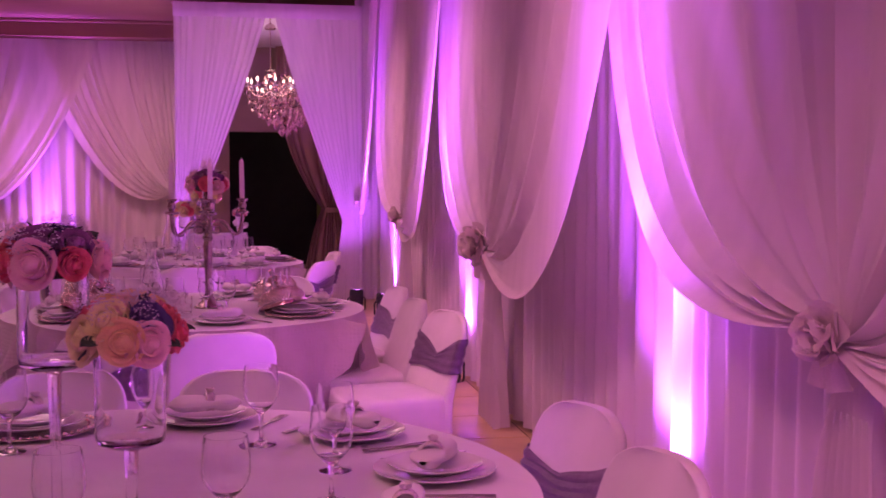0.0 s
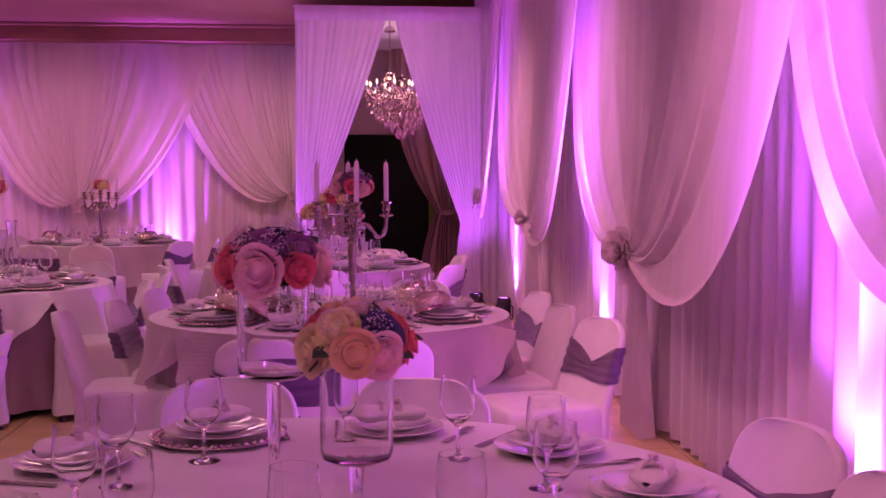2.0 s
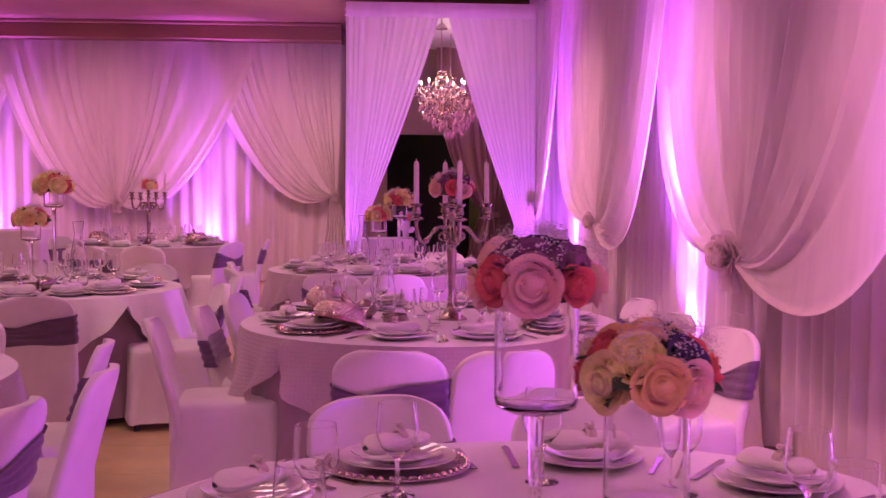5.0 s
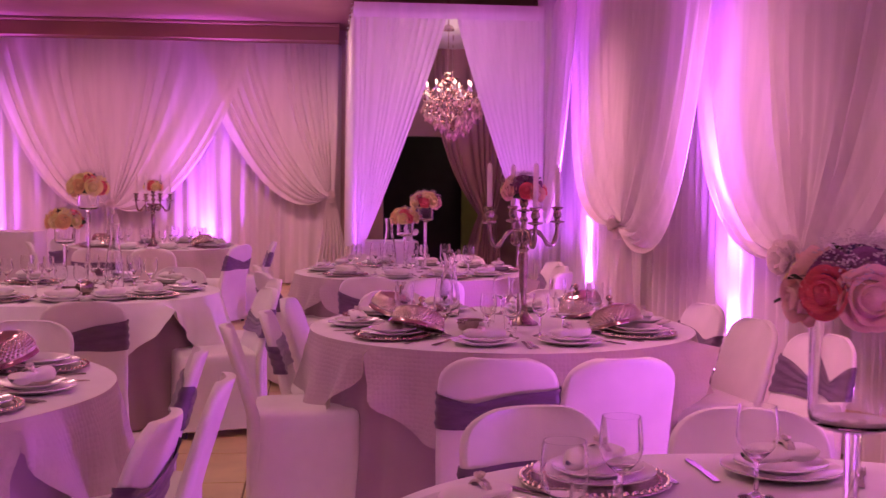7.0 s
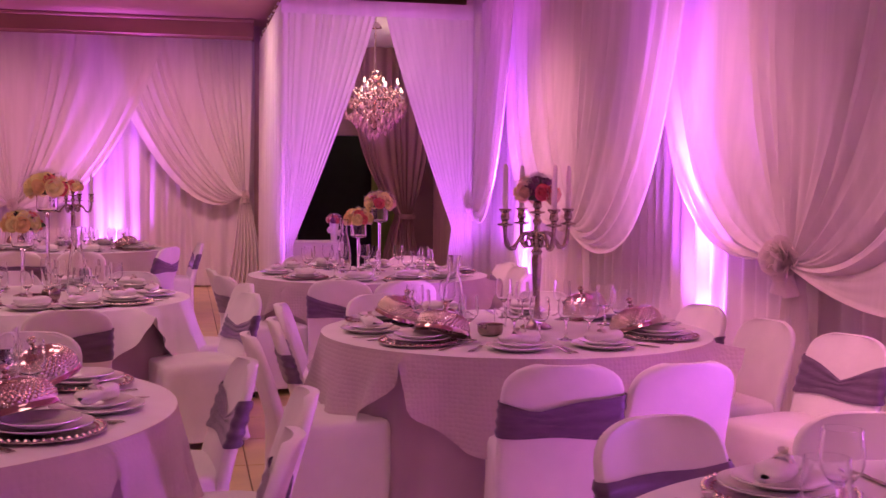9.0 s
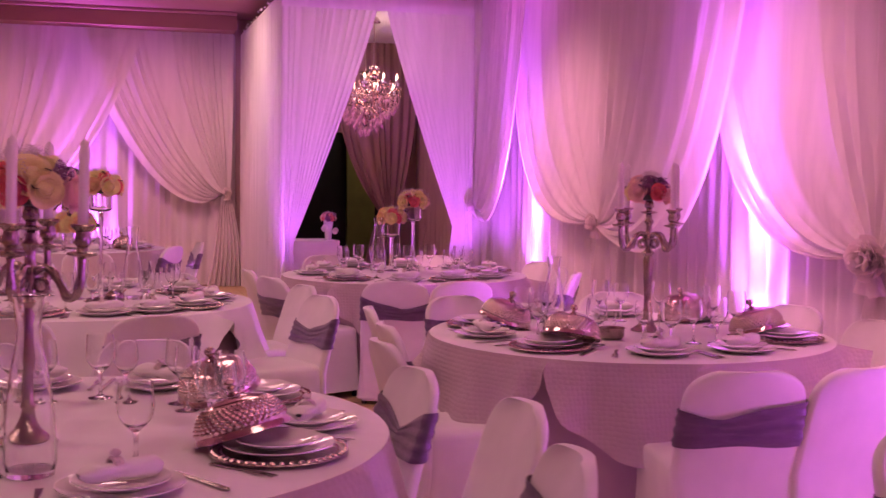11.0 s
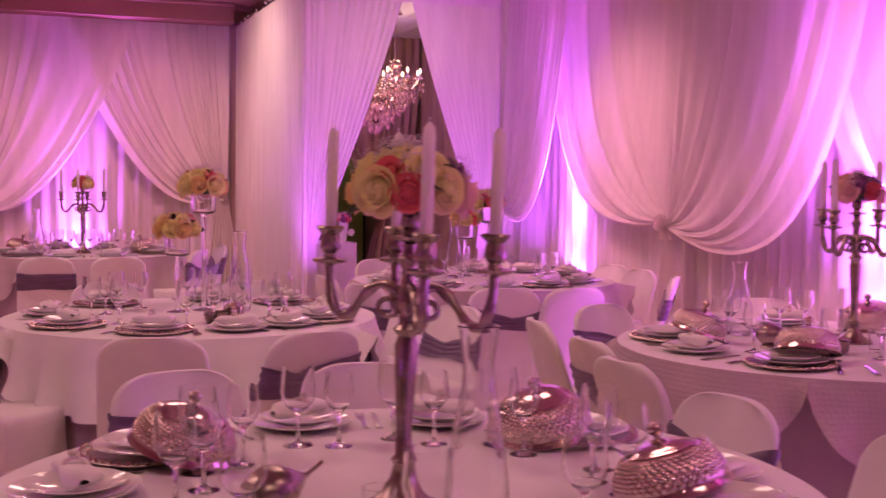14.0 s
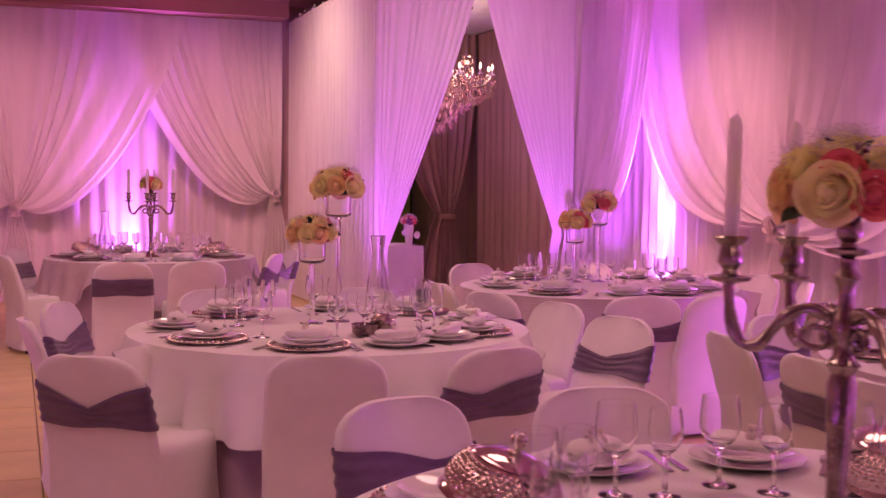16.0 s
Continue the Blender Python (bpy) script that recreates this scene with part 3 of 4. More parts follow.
def back_loop(z, grow=0.0, dz=None):
    """The outline of the covered backrest at height z; it leans back and bows."""
    top = 0.795
    s = max(0.0, (z - 0.40) / (top - 0.40))
    w = 0.455 - 0.035 * s if z > 0.40 else 0.455 - 0.02 * (0.40 - z) / 0.40
    if z > 0.67:
        w *= math.sqrt(max(0.0, 1 - ((z - 0.67) / (top + 0.006 - 0.67)) ** 3.1)) * 0.80 + 0.20
    y = -0.205 - 0.115 * s ** 1.1 - 0.02 * max(0, (0.40 - z))
    d = 0.052 - 0.022 * s
    pts = []
    hw, hd = (w + 2 * grow) / 2, (d + 2 * grow) / 2
    flat = max(0.001, hw - hd)
    ring = [(flat + hd * math.cos(radians(a)), hd * math.sin(radians(a))) for a in (-67, -34, 0, 34, 67)]
    ring += [(flat * (1 - k / 5), hd) for k in range(11)]
    ring += [(-flat + hd * math.cos(radians(a)), hd * math.sin(radians(a))) for a in (113, 146, 180, 214, 247)]
    ring += [(-flat * (1 - k / 5), -hd) for k in range(11)]
    for px, py in ring:
        zz = z + (dz(px / (w + 0.001)) if dz else 0)
        s2 = max(0.0, (zz - 0.40) / (top - 0.40))
        y2 = -0.205 - 0.115 * s2 ** 1.1 - 0.02 * max(0, (0.40 - zz))
        bow = 0.030 * (1 - (2 * px / (w + 0.001)) ** 2) * (0.4 + 0.6 * s2)
        pts.append((px, y2 + py - bow, zz))
    return pts


def chair_parts():
    zs = [0.025, 0.15, 0.30, 0.42, 0.50, 0.58, 0.64, 0.68, 0.71, 0.735, 0.755, 0.772, 0.784, 0.791, 0.795]
    backrest = mesh_of("backrest", *loft([back_loop(z) for z in zs]), M_COVER)
    loops = []
    for z, w, d, r in ((0.025, 0.50, 0.50, 0.05), (0.05, 0.49, 0.49, 0.05), (0.16, 0.465, 0.465, 0.05), (0.30, 0.455, 0.45, 0.055), (0.40, 0.455, 0.445, 0.06), (0.435, 0.45, 0.44, 0.065), (0.450, 0.435, 0.425, 0.07), (0.457, 0.40, 0.39, 0.08)):
        lp = []
        for px, py in rounded_rect(w, d, r):
            corner = (abs(px) / (w / 2)) * (abs(py) / (d / 2))
            lift = (0.075 * (1 - min(1.0, corner) ** 1.5)) if z < 0.04 else (0.03 * (1 - corner) if z < 0.1 else 0)
            lp.append((px, py, z + lift))
        loops.append(lp)
    last = [(p[0] * 0.5, p[1] * 0.5, 0.452) for p in loops[-1]]
    seat = mesh_of("seat", *loft(loops + [last]), M_COVER)
    sashes = []
    for deep, mid, low, tall in ((0.078, 0.0, 0.540, 0.155), (0.012, 0.1, 0.535, 0.135), (0.062, -0.22, 0.530, 0.165), (0.085, 0.12, 0.545, 0.150)):
        dips = []
        for k in range(15):
            f = k / 14
            crease = 0.0032 * math.sin(f * 23 + 9 * mid)
            dips.append(back_loop(low + tall * f, 0.009 + crease, (lambda q, f=f: -deep * f ** 1.3 * (1 - min(1.0, abs(2 * (q - mid)) / (1 + 2 * abs(mid)))) + 0.005 * math.sin(9 * q + 5 * f + 20 * mid))))
        sashes.append(mesh_of("sash", *loft(dips, False), M_SASH))
    legs = mesh_of("leg", *lathe([(0.017, 0.0), (0.014, 0.12)], 8, True), M_BLACK)
    return backrest, seat, sashes, legs


BACKREST, SEAT, SASHES, LEG = chair_parts()


def make_chair(sashed, kind=0):
    o = thing("dining_chair", "chair in white stretch cover with mauve satin sash" if sashed else "chair in plain white stretch cover without sash", "chair", "covered banquet chairs")
    part("backrest", BACKREST, o)
    part("seat", SEAT, o)
    if sashed:
        part("sash", SASHES[kind], o, label="mauve grey satin sash")
    for x in (-0.2, 0.2):
        for y in (-0.2, 0.2):
            part("leg", LEG, o, pose(x, y, 0))
    return o


# top centre of each backrest, and whether it wears a sash
CHAIRS = {
    "A": ((-0.59, 3.64, 1), (0.00, 3.58, 0), (0.86, 2.87, 1, 196), (0.87, 2.32, 0, 190)),
    "B": ((-0.53, 4.57, 1), (-0.10, 4.55, 0, 98), (0.89, 5.11, 1, 197), (0.82, 5.66, 0, 188), (0.82, 6.33, 1, 188), (-1.39, 6.06, 1, -4), (-1.53, 5.54, 0, 4), (-1.31, 6.69, 0, -10), (-0.75, 7.15, 1), (0.22, 7.20, 0)),
    "C": ((-0.83, 8.17, 1), (-0.41, 8.09, 0, 96), (-1.54, 8.62, 1, 20), (0.72, 9.70, 1, 190), (0.67, 9.22, 0, 186), (0.56, 8.60, 1, 150), (-1.60, 9.27, 0, 5), (-0.80, 10.75, 0), (0.10, 10.62, 1)),
    "D": ((-1.45, 7.95, 0, 193), (-1.46, 7.30, 1, 197), (-2.35, 6.60, 1), (-3.00, 6.62, 0, 76), (-3.78, 6.85, 1, 52), (-3.81, 8.64, 1, -25), (-3.95, 8.00, 0, 5), (-2.98, 9.15, 0), (-2.15, 9.02, 1)),
    "E": ((-3.26, 11.60, 1, 85), (-2.70, 11.55, 0, 90), (-1.95, 12.32, 1, 150), (-4.09, 12.70, 0), (-4.00, 13.6, 1), (-1.66, 12.95, 1, 185)),
    "F": ((-3.02, 5.73, 1), (-2.40, 5.71, 0), (-1.61, 4.82, 1, 186), (-1.47, 4.21, 0, 180), (-1.57, 3.62, 1, 172)),
}
CHAIR_KINDS = {}
for k, rows in CHAIRS.items():
    cx, cy = TABLES[k]
    for i, (px, py, s, *facing) in enumerate(rows):
        to = Vector((cx - px, cy - py)).normalized()
        if facing:
            to = Vector((math.cos(radians(facing[0])), math.sin(radians(facing[0]))))
        ang = math.degrees(math.atan2(to.y, to.x)) - 90 + 3 * wob(i + cx, cy)
        m = pose(px + 0.31 * to.x, py + 0.31 * to.y, 0, 0, 0, ang)
        kind = (s, (i * 3 + ord(k)) % 4 if s else 0)
        if kind not in CHAIR_KINDS:
            CHAIR_KINDS[kind] = make_chair(bool(s), kind[1])
            CHAIR_KINDS[kind].matrix_basis = m
        else:
            copy_thing(CHAIR_KINDS[kind], m)


# ---- tableware ----
def first_or_copy(store, key, build, m):
    if key not in store:
        store[key] = build()
        store[key].matrix_basis = m
        return store[key]
    return copy_thing(store[key], m)


STORE = {}


def plate_profile(r, z):
    return [(0.0, z + 0.004), (r * 0.55, z + 0.004), (r * 0.66, z + 0.008), (r * 0.97, z + 0.019), (r, z + 0.021), (r, z + 0.018), (r * 0.66, z + 0.002), (r * 0.55, z), (0.0, z)]


def build_dinner_plate():
    return thing("dinner_plate", "large white china dinner plate", "plate", "dinner plates", me=mesh_of("dinner_plate", *lathe(plate_profile(0.135, 0), 40), M_CHINA))


def build_side_plate():
    return thing("side_plate", "white china plate stacked on a larger one", "plate", "starter plates", me=mesh_of("side_plate", *lathe(plate_profile(0.105, 0), 36), M_CHINA))


def build_charger():
    o = thing("charger_plate", "ornate silver charger plate with beaded rim", "charger", "charger plates", me=mesh_of("charger_plate", *lathe([(0.0, 0.004), (0.11, 0.004), (0.125, 0.008), (0.165, 0.012), (0.168, 0.009), (0.12, 0.0), (0.0, 0.0)], 48), M_CHARGER))
    beads = []
    for k in range(48):
        a = 2 * math.pi * k / 48
        beads.append(placed(lathe([(0.001, -0.006), (0.006, 0), (0.001, 0.006)], 6), Matrix.Translation((0.162 * math.cos(a), 0.162 * math.sin(a), 0.014))))
    for k in range(36):
        a = 2 * math.pi * k / 36
        beads.append(placed(lathe([(0.001, -0.004), (0.007, 0), (0.001, 0.004)], 6), Matrix.Translation((0.143 * math.cos(a), 0.143 * math.sin(a), 0.011))))
    tagged(part("beaded_rim", mesh_of("beaded_rim", *join_lists(*beads), M_SILVER), o), kind="stuff")
    return o


def build_napkin():
    def roll(a, b):
        th = 2 * math.pi * a
        x = (b - 0.5) * 0.19
        pinch = 1 - 0.22 * math.exp(-((b - 0.42) / 0.10) ** 2)
        end = min(1.0, 0.05 + 6 * min(b, 1 - b)) ** 0.5
        r = (0.024 + 0.003 * math.sin(3 * th + 2 * b)) * pinch * (1 + 0.18 * b) * end
        return (x, r * 1.5 * math.cos(th), 0.019 + r * 0.8 * math.sin(th))
    o = thing("napkin", "rolled white cloth napkin in a jewelled ring", "napkin", "rolled napkins", me=mesh_of("napkin", *sheet(roll, 22, 16), M_NAPKIN))
    part("napkin_ring", mesh_of("napkin_ring", *placed(lathe([(0.021, -0.013), (0.026, -0.008), (0.024, 0), (0.026, 0.008), (0.021, 0.013)], 16), pose(-0.012, 0, 0.024, 0, 90, 0)), M_PEARL), o, label="pearly jewelled napkin ring")
    for k in range(6):
        part("petal", PETAL_WHITE, o, Matrix.Translation((-0.012, 0, 0.046)) @ Matrix.Rotation(radians(60 * k), 4, "Z") @ Matrix.Rotation(radians(-35), 4, "Y") @ Matrix.Scale(0.022, 4))
    return o


def flat_tool(outline, thick=0.0025):
    n = len(outline)
    v = [(x, y, 0.001) for x, y in outline] + [(x, y, 0.001 + thick) for x, y in outline]
    f = [tuple(range(n - 1, -1, -1)), tuple(range(n, 2 * n))] + [(i, (i + 1) % n, n + (i + 1) % n, n + i) for i in range(n)]
    return v, f


def build_knife():
    right = [(-0.008, -0.10), (0.008, -0.10), (0.009, 0.0), (0.006, 0.012), (0.010, 0.02), (0.011, 0.09), (0.003, 0.115), (-0.007, 0.10), (-0.006, 0.0)]
    return thing("knife", "steel table knife beside a plate", "knife", "knives", me=mesh_of("knife", *flat_tool(right), M_STEEL, False))


def build_fork():
    s = [flat_tool([(-0.008, -0.10), (0.008, -0.10), (0.004, 0.0), (0.011, 0.03), (0.011, 0.055), (-0.011, 0.055), (-0.011, 0.03), (-0.004, 0.0)])]
    for x in (-0.0095, -0.0032, 0.0032, 0.0095):
        s.append(flat_tool([(x - 0.0016, 0.055), (x + 0.0016, 0.055), (x + 0.001, 0.10), (x - 0.001, 0.10)]))
    return thing("fork", "steel table fork beside a plate", "fork", "forks", me=mesh_of("fork", *join_lists(*s), M_STEEL, False))


def goblet(rb, zb, ztop, rmid, rtop, foot):
    outer = [(0.0, 0.0), (foot, 0.0), (foot, 0.002), (foot * 0.4, 0.006), (0.0055, 0.014), (0.0042, zb * 0.5), (0.0055, zb - 0.006), (rb, zb + 0.004)]
    k = 9
    bowl = []
    for i in range(1, k + 1):
        s = i / k
        r = rb + (rmid - rb) * math.sin(min(1, s / 0.5) * math.pi / 2) if s < 0.5 else rmid + (rtop - rmid) * ((s - 0.5) / 0.5) ** 1.5
        bowl.append((r, zb + 0.004 + (ztop - zb - 0.004) * s ** 1.15))
    inner = [(max(0.0, r - 0.0016), z) for r, z in reversed(bowl)] + [(0.0, zb + 0.010)]
    return lathe(outer + bowl + inner, 28)


def build_wine_glass():
    return thing("wine_glass", "clear stemmed wine glass", "glass", "wine glasses", me=mesh_of("wine_glass", *goblet(0.012, 0.085, 0.185, 0.037, 0.031, 0.034), M_GLASS))


def build_water_goblet():
    return thing("water_goblet", "large clear stemmed water goblet", "glass", "water goblets", me=mesh_of("water_goblet", *goblet(0.014, 0.080, 0.195, 0.044, 0.039, 0.037), M_GLASS))


def build_tumbler():
    return thing("tumbler", "small clear glass tumbler", "glass", "tumblers", me=mesh_of("tumbler", *lathe([(0.0, 0.0), (0.026, 0.0), (0.033, 0.085), (0.031, 0.085), (0.025, 0.010), (0.0, 0.010)], 24), M_GLASS))


def build_carafe():
    prof = [(0.0, 0.0), (0.047, 0.0), (0.052, 0.02), (0.050, 0.08), (0.038, 0.145), (0.026, 0.185), (0.024, 0.205), (0.031, 0.245), (0.034, 0.25)]
    inner = [(r - 0.0025, z + 0.001) for r, z in reversed(prof[2:])] + [(0.044, 0.008), (0.0, 0.008)]
    return thing("carafe", "clear glass carafe standing on the table", "carafe", "carafes", me=mesh_of("carafe", *lathe(prof + inner, 30), M_GLASS))


def build_cloche():
    nrow, ncol = 84, 252
    def fn(a, b):
        th = 2 * math.pi * a
        s = b
        r = 0.118 * max(0.0, math.cos(s * math.pi / 2)) ** 0.82
        z = 0.098 * math.sin(s * math.pi / 2) ** 0.9
        if 0.11 < s < 0.56:
            row = (s - 0.11) / 0.45 * 7
            stud = max(0.0, math.cos(42 * th + math.pi * (int(row) % 2))) * math.sin(math.pi * (row - int(row)))
            r += 0.0042 * stud ** 0.7
            z += 0.0030 * stud ** 0.7
        elif 0.62 < s < 0.66:
            r += 0.003
        if s < 0.08:
            r += 0.008 * (1 - s / 0.08)
        return (r * math.cos(th), r * math.sin(th), z)
    o = thing("plate_cloche", "hammered silver dome plate cover with a knob", "cloche", "silver cloches")
    part("dome", mesh_of("dome", *sheet(fn, ncol, nrow), M_SILVER), o)
    part("knob", mesh_of("knob", *lathe([(0.012, 0.094), (0.016, 0.100), (0.008, 0.106), (0.008, 0.112), (0.015, 0.119), (0.017, 0.126), (0.013, 0.134), (0.005, 0.138), (0.0, 0.139)], 18), M_SILVER), o)
    return o


def build_bowl():
    o = thing("copper_bowl", "small round hammered metal bowl", "bowl", "metal bowls")
    part("body", mesh_of("body", *lathe([(0.0, 0.002), (0.045, 0.002), (0.056, 0.012), (0.058, 0.045), (0.062, 0.05), (0.055, 0.048), (0.05, 0.012), (0.0, 0.010)], 32), M_PEWTER), o)
    for k in range(2):
        part("handle", mesh_of("handle", *tube([(0.057, -0.015, 0.035), (0.075, -0.012, 0.04), (0.080, 0, 0.042), (0.075, 0.012, 0.04), (0.057, 0.015, 0.035)], 0.003, 6), M_PEWTER), o, pose(0, 0, 0, 0, 0, 180 * k))
    return o


def build_boat():
    """A sauce boat with a long spout."""
    loops = []
    for t in range(13):
        s = t / 12
        x = -0.06 + 0.17 * s
        w = 0.042 * max(0.0, math.sin(math.pi * min(1, s * 1.15 + 0.12))) ** 0.7 * (1 - 0.75 * max(0, s - 0.45) / 0.55) + 0.004
        zc = 0.04 + 0.075 * max(0, s - 0.45) ** 1.5
        loops.append([(x, w * math.cos(a), zc + w * 0.85 * math.sin(a)) for a in [2 * math.pi * k / 14 for k in range(14)]])
    o = thing("sauce_pot", "antique silver pot with a tapering spout", "pot", "sauce pots")
    part("body", mesh_of("body", *loft(loops), M_PEWTER), o)
    part("base", mesh_of("base", *lathe([(0.04, 0.0), (0.038, 0.004), (0.02, 0.012), (0.022, 0.02)], 20), M_PEWTER), o, pose(-0.01, 0, 0))
    return o


def on_table(key, ang, r, z=0.0, turn=0.0, tilt=0.0):
    """A pose on the top of a table, at an angle seen from its middle, turned to face outwards."""
    cx, cy = TABLES[key]
    a = radians(ang)
    return pose(cx + r * math.cos(a), cy + r * math.sin(a), TABLE_Z + 0.002 + z, tilt, 0, ang + 90 + turn)


def setting(key, ang, charger=0, cloche=0, second=1):
    z = 0.0
    if charger:
        first_or_copy(STORE, "charger", build_charger, on_table(key, ang, 0.68))
        z = 0.010
    first_or_copy(STORE, "dinner", build_dinner_plate, on_table(key, ang, 0.68, z))
    first_or_copy(STORE, "side", build_side_plate, on_table(key, ang, 0.68 + 0.008 * wob(ang, 2), z + 0.012))
    if cloche:
        first_or_copy(STORE, "cloche", build_cloche, on_table(key, ang + 3, 0.565, 0.036, 12 * wob(ang, 4), -17))
    else:
        first_or_copy(STORE, "napkin", build_napkin, on_table(key, ang, 0.68, z + 0.030, 45 * wob(ang + ord(key), 5)))
    first_or_copy(STORE, "knife", build_knife, on_table(key, ang + 14.5, 0.70, 0, 180 + 6 * wob(ang, 8)))
    first_or_copy(STORE, "fork", build_fork, on_table(key, ang - 14.5, 0.70, 0, 180 + 6 * wob(ang, 9)))
    first_or_copy(STORE, "goblet", build_water_goblet, on_table(key, ang + 11 + 3 * wob(ang, 6), 0.475))
    if second:
        first_or_copy(STORE, "wine", build_wine_glass, on_table(key, ang - 2 + 3 * wob(ang, 7), 0.42))


# angle of each place setting seen from the middle of its table; 1: with charger; 1 or -1: cloche leaning
SETTINGS = {
    "A": ((114, 1, 0), (76, 0, 0), (38, 0, 0), (0, 0, 0), (-34, 0, 0), (-70, 1, 0), (148, 0, 0), (184, 0, 0), (218, 0, 0), (-104, 0, 0)),
    "B": ((-105, 0, 0), (-74, 0, 0), (-36, 1, 1), (0, 0, 0), (33, 0, 1), (70, 0, 0), (108, 0, 0), (148, 1, 1), (180, 0, 0), (-143, 1, 1)),
    "C": ((-104, 0, 0), (-75, 1, 0), (-42, 0, 0), (4, 1, 0), (40, 0, 0), (75, 0, 0), (111, 1, 0), (140, 0, 0), (176, 0, 0), (-140, 1, 0)),
    "D": ((-112, 1, 0), (-82, 0, 0), (-38, 1, 0), (0, 0, 0), (36, 1, 0), (75, 0, 0), (123, 1, 0), (166, 0, 0), (-152, 1, 0), (-60, 0, 0)),
    "E": ((-108, 0, 0), (-74, 0, 0), (-30, 1, 1), (0, 0, 0), (36, 0, 0), (70, 0, 0), (106, 0, 0), (146, 0, 0), (180, 1, 1), (-144, 1, 0)),
    "F": ((95, 0, 0), (63, 0, 0), (30, 1, 1), (-9, 0, 0), (-36, 1, 1), (-75, 0, 0), (134, 1, 1), (166, 0, 0), (205, 0, 0), (-115, 0, 0)),
}
for k, rows in SETTINGS.items():
    for ang, ch, cl in rows:
        setting(k, ang, ch, cl, 0 if k == "A" else (ang // 2) % 2)


# ---- flowers, vases and candelabra ----
ROSES = {c: rose_mesh(c) for c in ROSE_MATS if c != "white"}


def leaf_mesh():
    def fn(a, b):
        w = max(0.0, math.sin(math.pi * b)) ** 0.8 * 0.36
        return (b, (a - 0.5) * 2 * w, 0.10 * abs(a - 0.5) * 2 - 0.25 * b * b)
    return mesh_of("leaf", *sheet(fn, 4, 6), M_LEAF)


LEAFM = leaf_mesh()


def breath_mesh():
    rng = random.Random(5)
    shapes = []
    for k in range(60):
        v = Vector((rng.gauss(0, 1), rng.gauss(0, 1), abs(rng.gauss(0, 1)) * 1.0)).normalized() * rng.uniform(0.6, 1.0)
        shapes.append(placed(lathe([(0.0, -0.05), (0.055, -0.01), (0.045, 0.03), (0.0, 0.05)], 5), Matrix.Translation(v)))
    return mesh_of("babys_breath", *join_lists(*shapes), M_BREATH)


BREATH = breath_mesh()


def bouquet(x, y, z, radius, palette, seed, label, near=False):
    """A dome of roses; z is the height of its under side."""
    rng = random.Random(seed)
    o = thing("bouquet", label, "bouquet", "rose bouquets", m=pose(x, y, z))
    rows = ((8, 0, 1.00), (6, 36, 0.98), (4, 68, 0.95))
    n = 0
    for count, el, rr in rows:
        for i in range(count):
            az = 360 * i / count + seed * 40 + el + rng.uniform(-9, 9)
            e = el + rng.uniform(-6, 6)
            d = Vector((math.cos(radians(e)) * math.cos(radians(az)), math.cos(radians(e)) * math.sin(radians(az)), math.sin(radians(e)) * 0.62))
            c = palette[n % len(palette)]
            s = radius * (0.42 if c not in ("violet", "coral", "plum") else 0.35) * rng.uniform(0.88, 1.12)
            q = d.to_track_quat("Z", "Y").to_matrix().to_4x4()
            rm = Matrix.Translation(d * radius * 0.74 * rr + Vector((0, 0, radius * 0.30))) @ q @ Matrix.Rotation(rng.uniform(0, 6), 4, "Z") @ Matrix.Scale(s, 4)
            if near:
                petalled_rose(o, c, rm)
            else:
                part("rose", ROSES[c], o, rm)
            n += 1
    for i in range(9):
        az, e = rng.uniform(0, 360), rng.uniform(-25, 80)
        d = Vector((math.cos(radians(e)) * math.cos(radians(az)), math.cos(radians(e)) * math.sin(radians(az)), math.sin(radians(e)) * 0.6))
        q = d.to_track_quat("X", "Z").to_matrix().to_4x4()
        part("leaf", LEAFM, o, Matrix.Translation(d * radius * 0.70 + Vector((0, 0, radius * 0.28))) @ q @ Matrix.Rotation(rng.uniform(-1, 1), 4, "X") @ Matrix.Scale(radius * rng.uniform(0.28, 0.38), 4))
    for i in range(14):
        az, e = rng.uniform(0, 360), rng.uniform(25, 85)
        d = Vector((math.cos(radians(e)) * math.cos(radians(az)), math.cos(radians(e)) * math.sin(radians(az)), math.sin(radians(e)) * 0.68))
        q = d.to_track_quat("Z", "Y").to_matrix().to_4x4()
        part("blossom_sprig", BREATH, o, Matrix.Translation(d * radius * 0.92 + Vector((0, 0, radius * 0.30))) @ q @ Matrix.Scale(radius * 0.24, 4), "tiny white filler blossoms")
    part("stem_ball", mesh_of("stem_ball", *lathe([(0.0, 0.0), (radius * 0.45, radius * 0.05), (radius * 0.66, radius * 0.35), (radius * 0.45, radius * 0.70), (0.0, radius * 0.8)], 16), M_LEAF), o)
    return o


